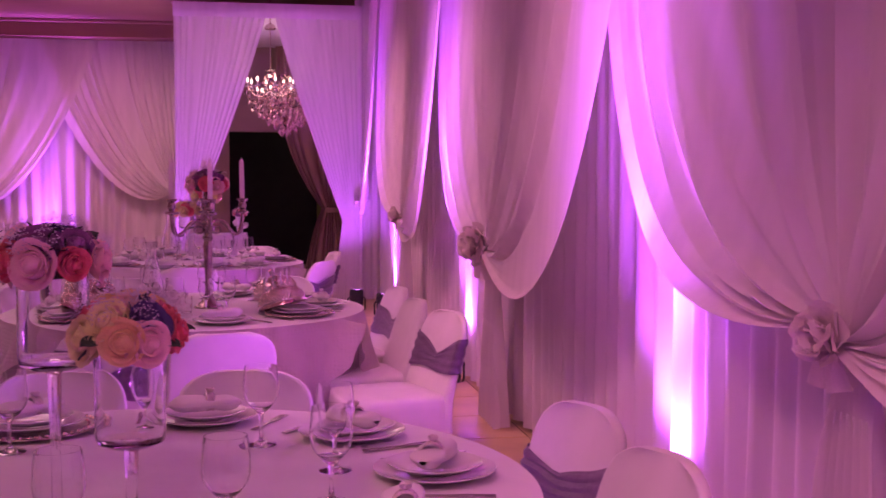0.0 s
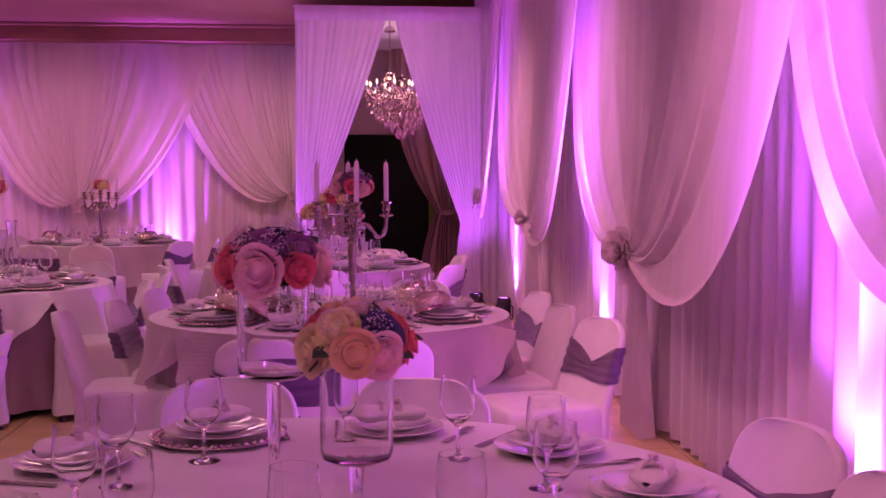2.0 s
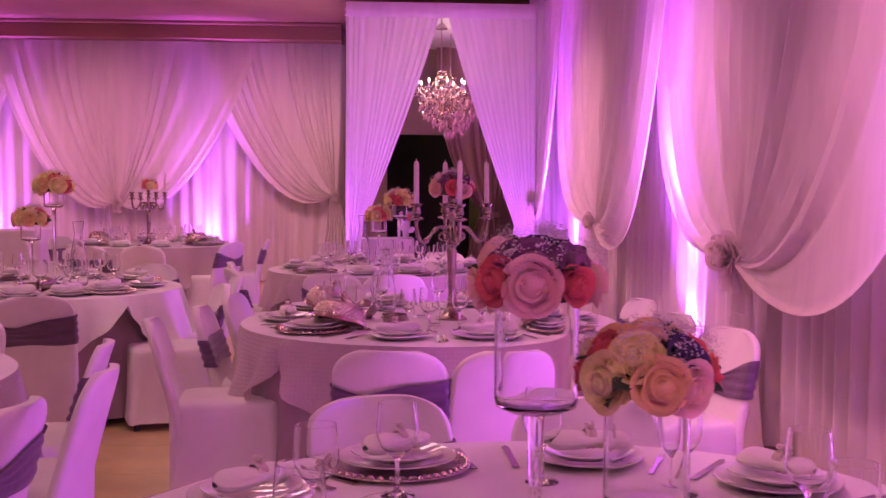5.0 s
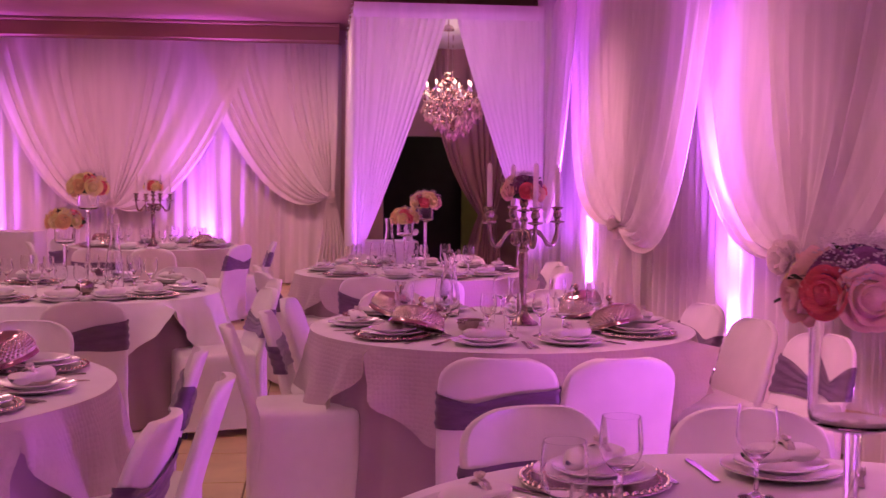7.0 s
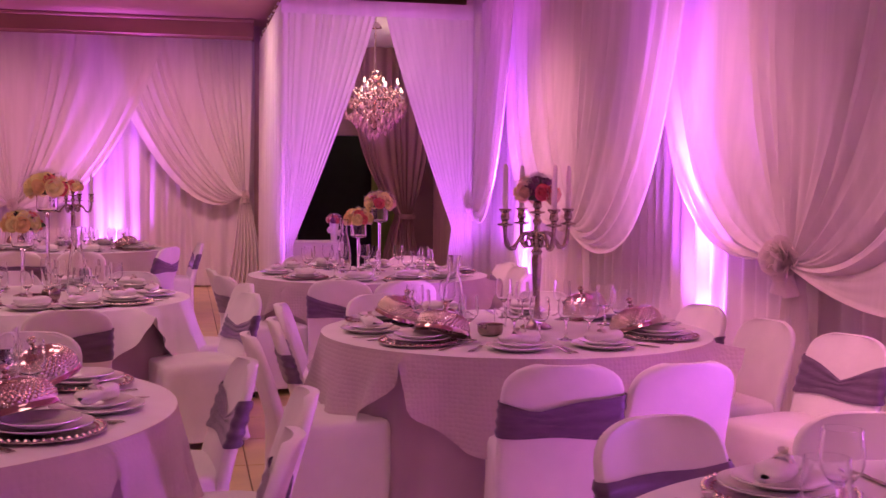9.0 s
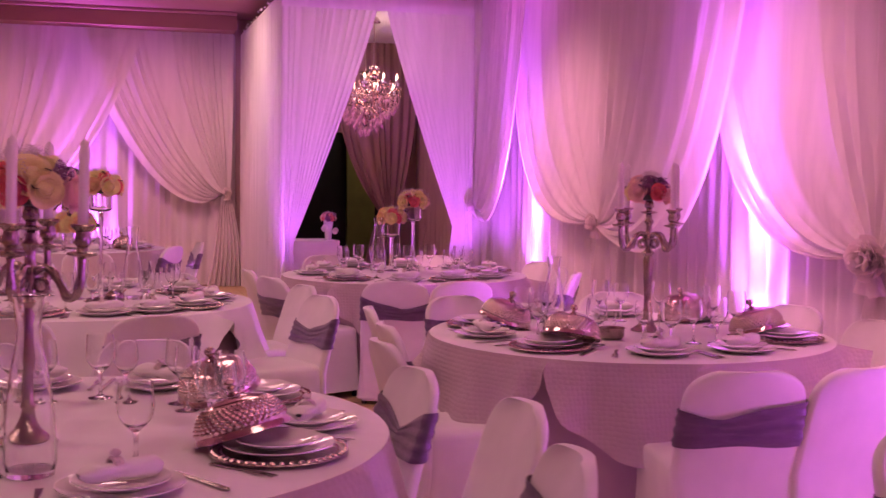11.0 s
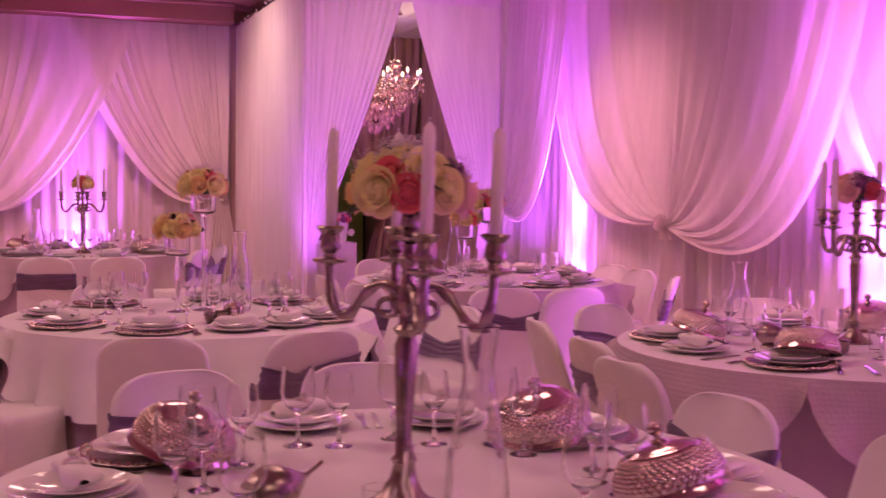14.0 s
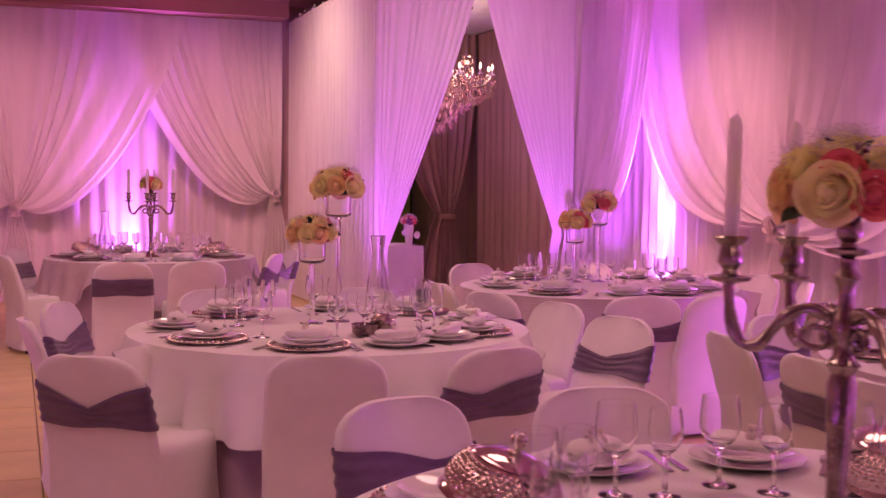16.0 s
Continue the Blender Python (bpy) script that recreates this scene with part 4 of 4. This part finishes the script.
def stem_vase(x, y, height, bowl_r, bowl_h):
    """A goblet vase: foot, stem, straight cylinder bowl; height to the rim."""
    zb = height - bowl_h
    o = thing("flower_vase", "clear glass cylinder vase on a stem", "vase", "stemmed glass vases", m=pose(x, y, TABLE_Z + 0.002))
    part("foot", mesh_of("foot", *lathe([(0.0, 0.0), (0.055, 0.0), (0.055, 0.004), (0.02, 0.012), (0.0, 0.013)], 32), M_GLASS), o)
    part("stem", mesh_of("stem", *lathe([(0.0, 0.0135), (0.016, 0.0135), (0.012, 0.03), (0.010, zb * 0.5), (0.013, zb - 0.012), (0.020, zb - 0.001), (0.0, zb - 0.001)], 20), M_GLASS), o)
    part("bowl", mesh_of("bowl", *lathe([(0.0, zb), (bowl_r * 0.7, zb), (bowl_r * 0.95, zb + 0.008), (bowl_r, zb + 0.02), (bowl_r, zb + 0.026), (bowl_r, height - 0.004), (bowl_r, height - 0.001), (bowl_r - 0.001, height), (bowl_r - 0.002, height), (bowl_r - 0.003, height - 0.001), (bowl_r - 0.003, height - 0.004), (bowl_r - 0.003, zb + 0.028), (bowl_r - 0.003, zb + 0.022), (bowl_r * 0.9, zb + 0.013), (0.0, zb + 0.009)], 36), M_GLASS), o)
    return o


MIX1 = ("blush", "coral", "cream", "blush", "coral", "blush", "coral", "blush", "plum", "blush", "plum", "plum", "plum", "plum", "plum", "plum", "violet", "plum")
MIX2 = ("coral", "cream", "coral", "cream", "peach", "blush", "coral", "coral", "peach", "coral", "cream", "violet", "coral", "peach", "peach", "blush", "violet", "peach")
MIX3 = ("cream", "peach", "cream", "coral", "cream", "blush", "cream", "peach", "cream", "coral", "cream", "plum", "cream", "peach", "cream", "plum", "cream", "violet")
VASES = (
    (-0.365, 2.255, 0.48, 0.066, 0.19, 0.115, MIX1, 1), (-0.215, 2.147, 0.35, 0.064, 0.19, 0.115, MIX2, 2),
    (-0.33, 9.62, 0.51, 0.062, 0.13, 0.13, MIX3, 3), (-0.49, 9.65, 0.39, 0.062, 0.13, 0.12, MIX3, 4),
    (-2.59, 7.96, 0.61, 0.062, 0.12, 0.135, MIX3, 5), (-2.725, 7.92, 0.40, 0.062, 0.12, 0.125, MIX3, 6),
)
for vx, vy, h, br, bh, rad, mix, sd in VASES:
    stem_vase(vx, vy, h, br, bh)
    bouquet(vx, vy, TABLE_Z + h - 0.02, rad, mix, sd, "dome of mixed cream, peach and coral roses in a vase", vy < 3)


def build_candelabrum(spread):
    """spread: degrees between the two crossing pairs of arms."""
    o = thing("candelabrum", "antique silver five-light candelabrum on the table", "candelabrum", "silver candelabra")
    stem = [(0.0, 0.0), (0.072, 0.0), (0.074, 0.006), (0.062, 0.014), (0.040, 0.030), (0.024, 0.060), (0.018, 0.085), (0.024, 0.095), (0.017, 0.105), (0.016, 0.16), (0.021, 0.26), (0.024, 0.33), (0.018, 0.35), (0.028, 0.365), (0.017, 0.378), (0.016, 0.40), (0.028, 0.42), (0.022, 0.445), (0.014, 0.46), (0.013, 0.49), (0.022, 0.51), (0.012, 0.525), (0.015, 0.54)]
    part("stem", mesh_of("stem", *lathe(stem, 24), M_PEWTER), o)
    cup = [(0.004, -0.02), (0.012, -0.012), (0.034, -0.006), (0.036, 0.0), (0.014, 0.004), (0.012, 0.012), (0.021, 0.024), (0.019, 0.040), (0.016, 0.052), (0.024, 0.060), (0.029, 0.066), (0.027, 0.070), (0.012, 0.066)]
    cupm = mesh_of("candle_cup", *lathe(cup, 20), M_PEWTER)
    path = []
    for i in range(25):
        s = i / 24
        if s < 0.62:
            k = s / 0.62
            path.append((0.015 + 0.125 * k, 0, 0.435 + 0.030 * math.sin(k * math.pi * 1.05) - 0.055 * k ** 1.2 * math.sin(k * math.pi / 2)))
        else:
            k = (s - 0.62) / 0.38
            a = math.pi / 2 * k
            path.append((0.140 + 0.045 * math.sin(a), 0, path[14][2] - 0.012 * math.sin(math.pi * k) + 0.10 * (1 - math.cos(a))))
    end = path[-1]
    armm = mesh_of("arm", *tube(path, [0.0085 + 0.004 * math.sin(i * 0.55) ** 2 for i in range(25)], 10), M_PEWTER)
    curl = [(0.045 + 0.022 * math.cos(t * 0.5), 0, 0.405 + 0.022 * math.sin(t * 0.5) * (1 - t * 0.03)) for t in range(14)]
    curlm = mesh_of("scroll", *tube(curl, 0.006, 8), M_PEWTER)
    for at in (0, spread, 180, 180 + spread):
        m = Matrix.Rotation(radians(at), 4, "Z")
        part("arm", armm, o, m)
        part("scroll", curlm, o, m)
        part("candle_cup", cupm, o, m @ Matrix.Translation((end[0], 0, end[2] + 0.014)))
    part("candle_cup", cupm, o, Matrix.Translation((0, 0, 0.555)))
    o["reach"], o["cup_z"] = end[0], end[2] + 0.014 + 0.062
    return o


def build_candle():
    prof = [(0.0, 0.0), (0.0105, 0.0), (0.0125, 0.01), (0.0125, 0.185), (0.0105, 0.202), (0.004, 0.210), (0.0015, 0.212), (0.0012, 0.222), (0.0, 0.222)]
    return thing("candle", "unlit white taper candle in a candelabrum", "candle", "taper candles", me=mesh_of("candle", *lathe(prof, 16), M_CANDLE))


# place, turn and lean of each candelabrum, with its bouquet
for cx, cy, turn, spread, lean, rad, mix, sd, close in ((-0.20, 5.97, 22, 74, 0.0, 0.12, MIX1, 11, False), (-2.765, 4.275, 80, 52, 1.6, 0.135, MIX3, 12, True), (-2.90, 12.95, 75, 90, 0.0, 0.11, MIX2, 13, False)):
    stand = Matrix.Translation((cx, cy, TABLE_Z + 0.002)) @ Matrix.Rotation(radians(lean), 4, "Y")
    c = build_candelabrum(spread)
    c.matrix_basis = stand @ Matrix.Rotation(radians(turn), 4, "Z") @ Matrix.Diagonal((1.02, 1.02, 0.98, 1))
    reach, cupz = 1.02 * c["reach"], 0.98 * c["cup_z"]
    for k, at in enumerate((0, spread, 180, 180 + spread)):
        a = radians(at + turn)
        first_or_copy(STORE, "candle", build_candle, stand @ pose(reach * math.cos(a), reach * math.sin(a), cupz, 1.2 * wob(k, cx), 1.2 * wob(k, cy)))
    top = stand @ Vector((0, 0, 0.593))
    bouquet(top.x, top.y, top.z, rad, mix, sd, "dome of roses set on top of a candelabrum", close)

# carafes, tumblers, bowls and pots on the tables
for x, y in ((-0.51, 6.34), (-2.737, 3.94), (-2.42, 7.88), (-0.62, 9.53), (-3.3, 12.7)):
    first_or_copy(STORE, "carafe", build_carafe, pose(x, y, TABLE_Z + 0.002) @ Matrix.Diagonal((1.05, 1.05, 1.27, 1)))
for x, y in ((-0.30, 5.72), (-2.86, 4.12), (-2.52, 7.60), (-0.40, 9.30), (-0.40, 2.02), (-0.35, 6.05)):
    first_or_copy(STORE, "tumbler", build_tumbler, pose(x, y, TABLE_Z + 0.002))
for x, y in ((-0.48, 5.75), (-2.61, 7.45)):
    first_or_copy(STORE, "bowl", build_bowl, pose(x, y, TABLE_Z + 0.002, 0, 0, 40))
for x, y, r in ((-2.52, 7.50, 60), (-0.62, 1.85, 200), (-3.02, 4.29, 20), (-0.62, 5.98, 130)):
    first_or_copy(STORE, "pot", build_boat, pose(x, y, TABLE_Z + 0.002, 0, 0, r) @ Matrix.Diagonal((1.0, 1.1, 1.12, 1)))

# ---- chandeliers in the entrance ----
def chandelier(x, y, low, wide, seed, blossoms, label):
    """Crystal drops in rings round a column; low: the height of its tip; wide: the radius of the ring of bulbs."""
    o = thing("chandelier", label, "chandelier", "entrance chandeliers", m=pose(x, y, low))
    top = BZ - 0.13 - low
    k = wide / 0.32
    if not blossoms:
        part("ceiling_rose", mesh_of("ceiling_rose", *lathe([(0.0, top - 0.07), (0.065, top - 0.07), (0.07, top - 0.055), (0.05, top - 0.02), (0.02, top), (0.0, top)], 20), M_SILVER), o)
    part("chain", mesh_of("chain", *lathe([(0.006, 0.6 * k), (0.006, top - 0.06)], 8), M_SILVER), o)
    part("mount", mesh_of("mount", *lathe([(0.010, top - 0.002), (0.010, CEIL_Z - low)], 8), M_SILVER), o)
    part("column", mesh_of("column", *lathe([(r * k, z * k) for r, z in ((0.0, 0.03), (0.025, 0.05), (0.035, 0.12), (0.015, 0.20), (0.03, 0.27), (0.012, 0.35), (0.05, 0.43), (0.02, 0.48), (0.06, 0.55), (0.045, 0.58), (0.07, 0.62), (0.01, 0.63))], 18), M_CRYSTAL), o)
    drop = mesh_of("crystal_drop", *lathe([(0.0, -0.03), (0.011, -0.012), (0.007, 0.008), (0.0, 0.014)], 6), M_BLOSSOM if blossoms else M_CRYSTAL, False)
    bulb = mesh_of("bulb", *lathe([(0.006, 0.0), (0.013, 0.018), (0.010, 0.035), (0.0, 0.06)], 10), M_BULB)
    sleeve = mesh_of("candle_sleeve", *lathe([(0.03, -0.01), (0.032, 0.0), (0.010, 0.004), (0.010, 0.045)], 12), M_WHITEPAINT)
    rng = random.Random(seed)
    for n in range(8):
        a = radians(45 * n + 10)
        path = [(q * k * math.cos(a), q * k * math.sin(a), z * k) for q, z in ((0.03, 0.31), (0.12, 0.26), (0.22, 0.27), (0.29, 0.34), (0.32, 0.39))]
        part("arm", mesh_of("arm", *tube(path, 0.008, 8), M_CRYSTAL), o)
        part("candle_sleeve", sleeve, o, pose(wide * math.cos(a), wide * math.sin(a), 0.40 * k))
        part("bulb", bulb, o, pose(wide * math.cos(a), wide * math.sin(a), 0.40 * k + 0.045))
    for ring, (rad, z, count) in enumerate(((0.32, 0.36, 24), (0.35, 0.30, 24), (0.31, 0.22, 24), (0.25, 0.16, 20), (0.19, 0.10, 16), (0.12, 0.05, 12), (0.06, 0.02, 8), (0.07, 0.52, 10), (0.12, 0.42, 12), (0.24, 0.33, 20), (0.14, 0.24, 14))):
        for i in range(count):
            a = 2 * math.pi * i / count + ring
            part("crystal_drop", drop, o, pose(rad * k * math.cos(a), rad * k * math.sin(a), z * k + rng.uniform(-0.055, 0.055), rng.uniform(-15, 15), 0, rng.uniform(0, 90)) @ Matrix.Scale(rng.uniform(0.9, 1.7) * (1.6 if blossoms else 1.0), 4))
    return o


chandelier(0.285, 13.62, 2.16, 0.27, 3, False, "crystal chandelier with flame bulbs and hanging drops")
chandelier(0.50, 15.0, 2.06, 0.36, 4, True, "wide chandelier thick with pinkish crystal drops")
lampd = bpy.data.lights.new("chandelier_glow", "POINT")
lampd.energy, lampd.color, lampd.shadow_soft_size = 12, (1.0, 0.7, 0.5), 0.2
new("chandelier_glow", lampd).matrix_world = pose(0.285, 14.2, 2.75)

# ---- reception table inside the entrance ----
rt = thing("reception_table", "small table in a white floor-length cloth", "table", m=pose(-0.35, 14.35, 0))
part("tabletop", mesh_of("tabletop", *rounded_box(-0.33, 0.33, -0.3, 0.3, 0.70, 0.745, 0.01), M_CLOTH, False), rt)
def rt_cloth(a, b):
    p = rounded_rect(0.70, 0.64, 0.04, 12)
    q = p[int(a * len(p)) % len(p)]
    w = 1 + 0.03 * b * (0.5 + 0.5 * math.sin(a * 80))
    return (q[0] * w, q[1] * w, 0.75 - 0.73 * b)
part("cloth", mesh_of("cloth", *sheet(rt_cloth, 48, 8), M_CLOTH), rt)
rv = thing("trumpet_vase", "slim white vase tied with a bow", "vase", m=pose(-0.09, 14.28, 0.0))
part("pedestal", mesh_of("pedestal", *lathe([(0.0, 0.0), (0.12, 0.0), (0.10, 0.03), (0.035, 0.08), (0.03, 0.5), (0.04, 0.80), (0.06, 0.98), (0.055, 0.98), (0.0, 0.95)], 20), M_CHINA), rv)
for s in (-1, 1):
    part("bow", PETAL_WHITE, rv, pose(0.03 * s, -0.06, 0.86, 60, 30 * s, 0 if s > 0 else 180) @ Matrix.Scale(0.09, 4))
bouquet(-0.09, 14.28, 0.97, 0.10, ("coral", "blush", "coral", "plum"), 21, "small dome of pink and coral roses")
thing("wall_olive", "olive green painted wall beyond the doorway", "wall", kind="structure", me=mesh_of("wall_olive", *box(1.15, 1.60, 19.2, 19.3, 0, 2.3), M_GREEN, False))
# unseen point light, added so the olive wall shows through the doorway
corr = bpy.data.lights.new("corridor_fill", "POINT")
corr.energy, corr.color, corr.shadow_soft_size = 5, (1.0, 0.85, 0.6), 0.1
new("corridor_fill", corr).matrix_world = pose(1.45, 18.5, 2.6)

# ---- side table by the far drapes ----
st = thing("side_table", "long buffet table in a white cloth near the far drapes", "table", m=pose(-5.35, 15.3, 0))
part("tabletop", mesh_of("tabletop", *rounded_box(-0.72, 0.72, -0.33, 0.33, 0.76, 0.80, 0.012), M_CLOTH, False), st)
def st_cloth(a, b):
    q = rounded_rect(1.50, 0.72, 0.06, 24)
    q = q[int(a * len(q)) % len(q)]
    w = 1 + 0.02 * b * (0.5 + 0.5 * math.sin(a * 150))
    return (q[0] * w, q[1] * w, 0.806 - 0.79 * b)
part("cloth", mesh_of("cloth", *sheet(st_cloth, 96, 8), M_CLOTH), st)

# ---- uplighter housings on the floor ----
def build_par():
    o = thing("led_uplighter", "black LED uplighter standing on the floor", "stage light", "LED uplighters")
    part("housing", mesh_of("housing", *lathe([(0.0, 0.0), (0.06, 0.0), (0.072, 0.02), (0.075, 0.20), (0.066, 0.235), (0.060, 0.222), (0.0, 0.220)], 24), M_BLACK), o)
    for k in (-1, 1):
        part("bracket", mesh_of("bracket", *tube([(0.078 * k, 0, 0.0), (0.092 * k, 0, 0.03), (0.092 * k, 0, 0.13), (0.074 * k, 0, 0.15)], 0.008, 8), M_BLACK), o)
    part("lens", mesh_of("lens", *lathe([(0.0, 0.226), (0.055, 0.226), (0.055, 0.223)], 16), M_LENS), o)
    return o


for g in GAPS_EAST:
    first_or_copy(STORE, "par", build_par, pose(1.38, g, 0))
for g in GAPS_NORTH:
    first_or_copy(STORE, "par", build_par, pose(g, 16.74, 0))
# last four: added out of view for the uplighters assumed on those walls
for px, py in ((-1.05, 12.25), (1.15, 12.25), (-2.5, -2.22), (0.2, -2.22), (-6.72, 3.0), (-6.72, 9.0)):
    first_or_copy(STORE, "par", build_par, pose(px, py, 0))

# ---- fairy lights along the entrance rail ----
fl = thing("fairy_lights", "string of tiny white lights along the entrance rail", "fairy lights")
rngf = random.Random(9)
bead = mesh_of("fairy_bulb", *lathe([(0.0, -0.008), (0.007, 0.0), (0.0, 0.01)], 6), M_WHITEPAINT)
for i in range(60):
    part("fairy_bulb", bead, fl, pose(BX0 + rngf.uniform(-0.05, 0.04), BY0 + 3.55 * i / 60, BZ + rngf.uniform(0.0, 0.06), rngf.uniform(0, 90), 0, 0) @ Matrix.Scale(rngf.uniform(1, 2.2), 4))

# ---- floor tiles ----
floor_o = thing("floor", "tan polished floor tiles with thin joints", "floor", kind="structure")
tile = mesh_of("floor_tile", *rounded_box(-0.296, 0.296, -0.296, 0.296, -0.012, 0.0, 0.003, 1), M_FLOOR, False)
for i in range(14):
    for j in range(21):
        part("floor_tile", tile, floor_o, pose(-6.6 + 0.6 * i, 1.5 + 0.6 * j, 0))
rest = []
for i in range(15):
    for j in range(39):
        if not (i < 14 and 6 <= j < 27):
            rest.append(placed(box(-0.297, 0.297, -0.297, 0.297, -0.012, 0.0), Matrix.Translation((-6.6 + 0.6 * i, -2.1 + 0.6 * j, 0))))
tagged(part("outer_tiles", mesh_of("outer_tiles", *join_lists(*rest), M_FLOOR, False), floor_o), kind="stuff")
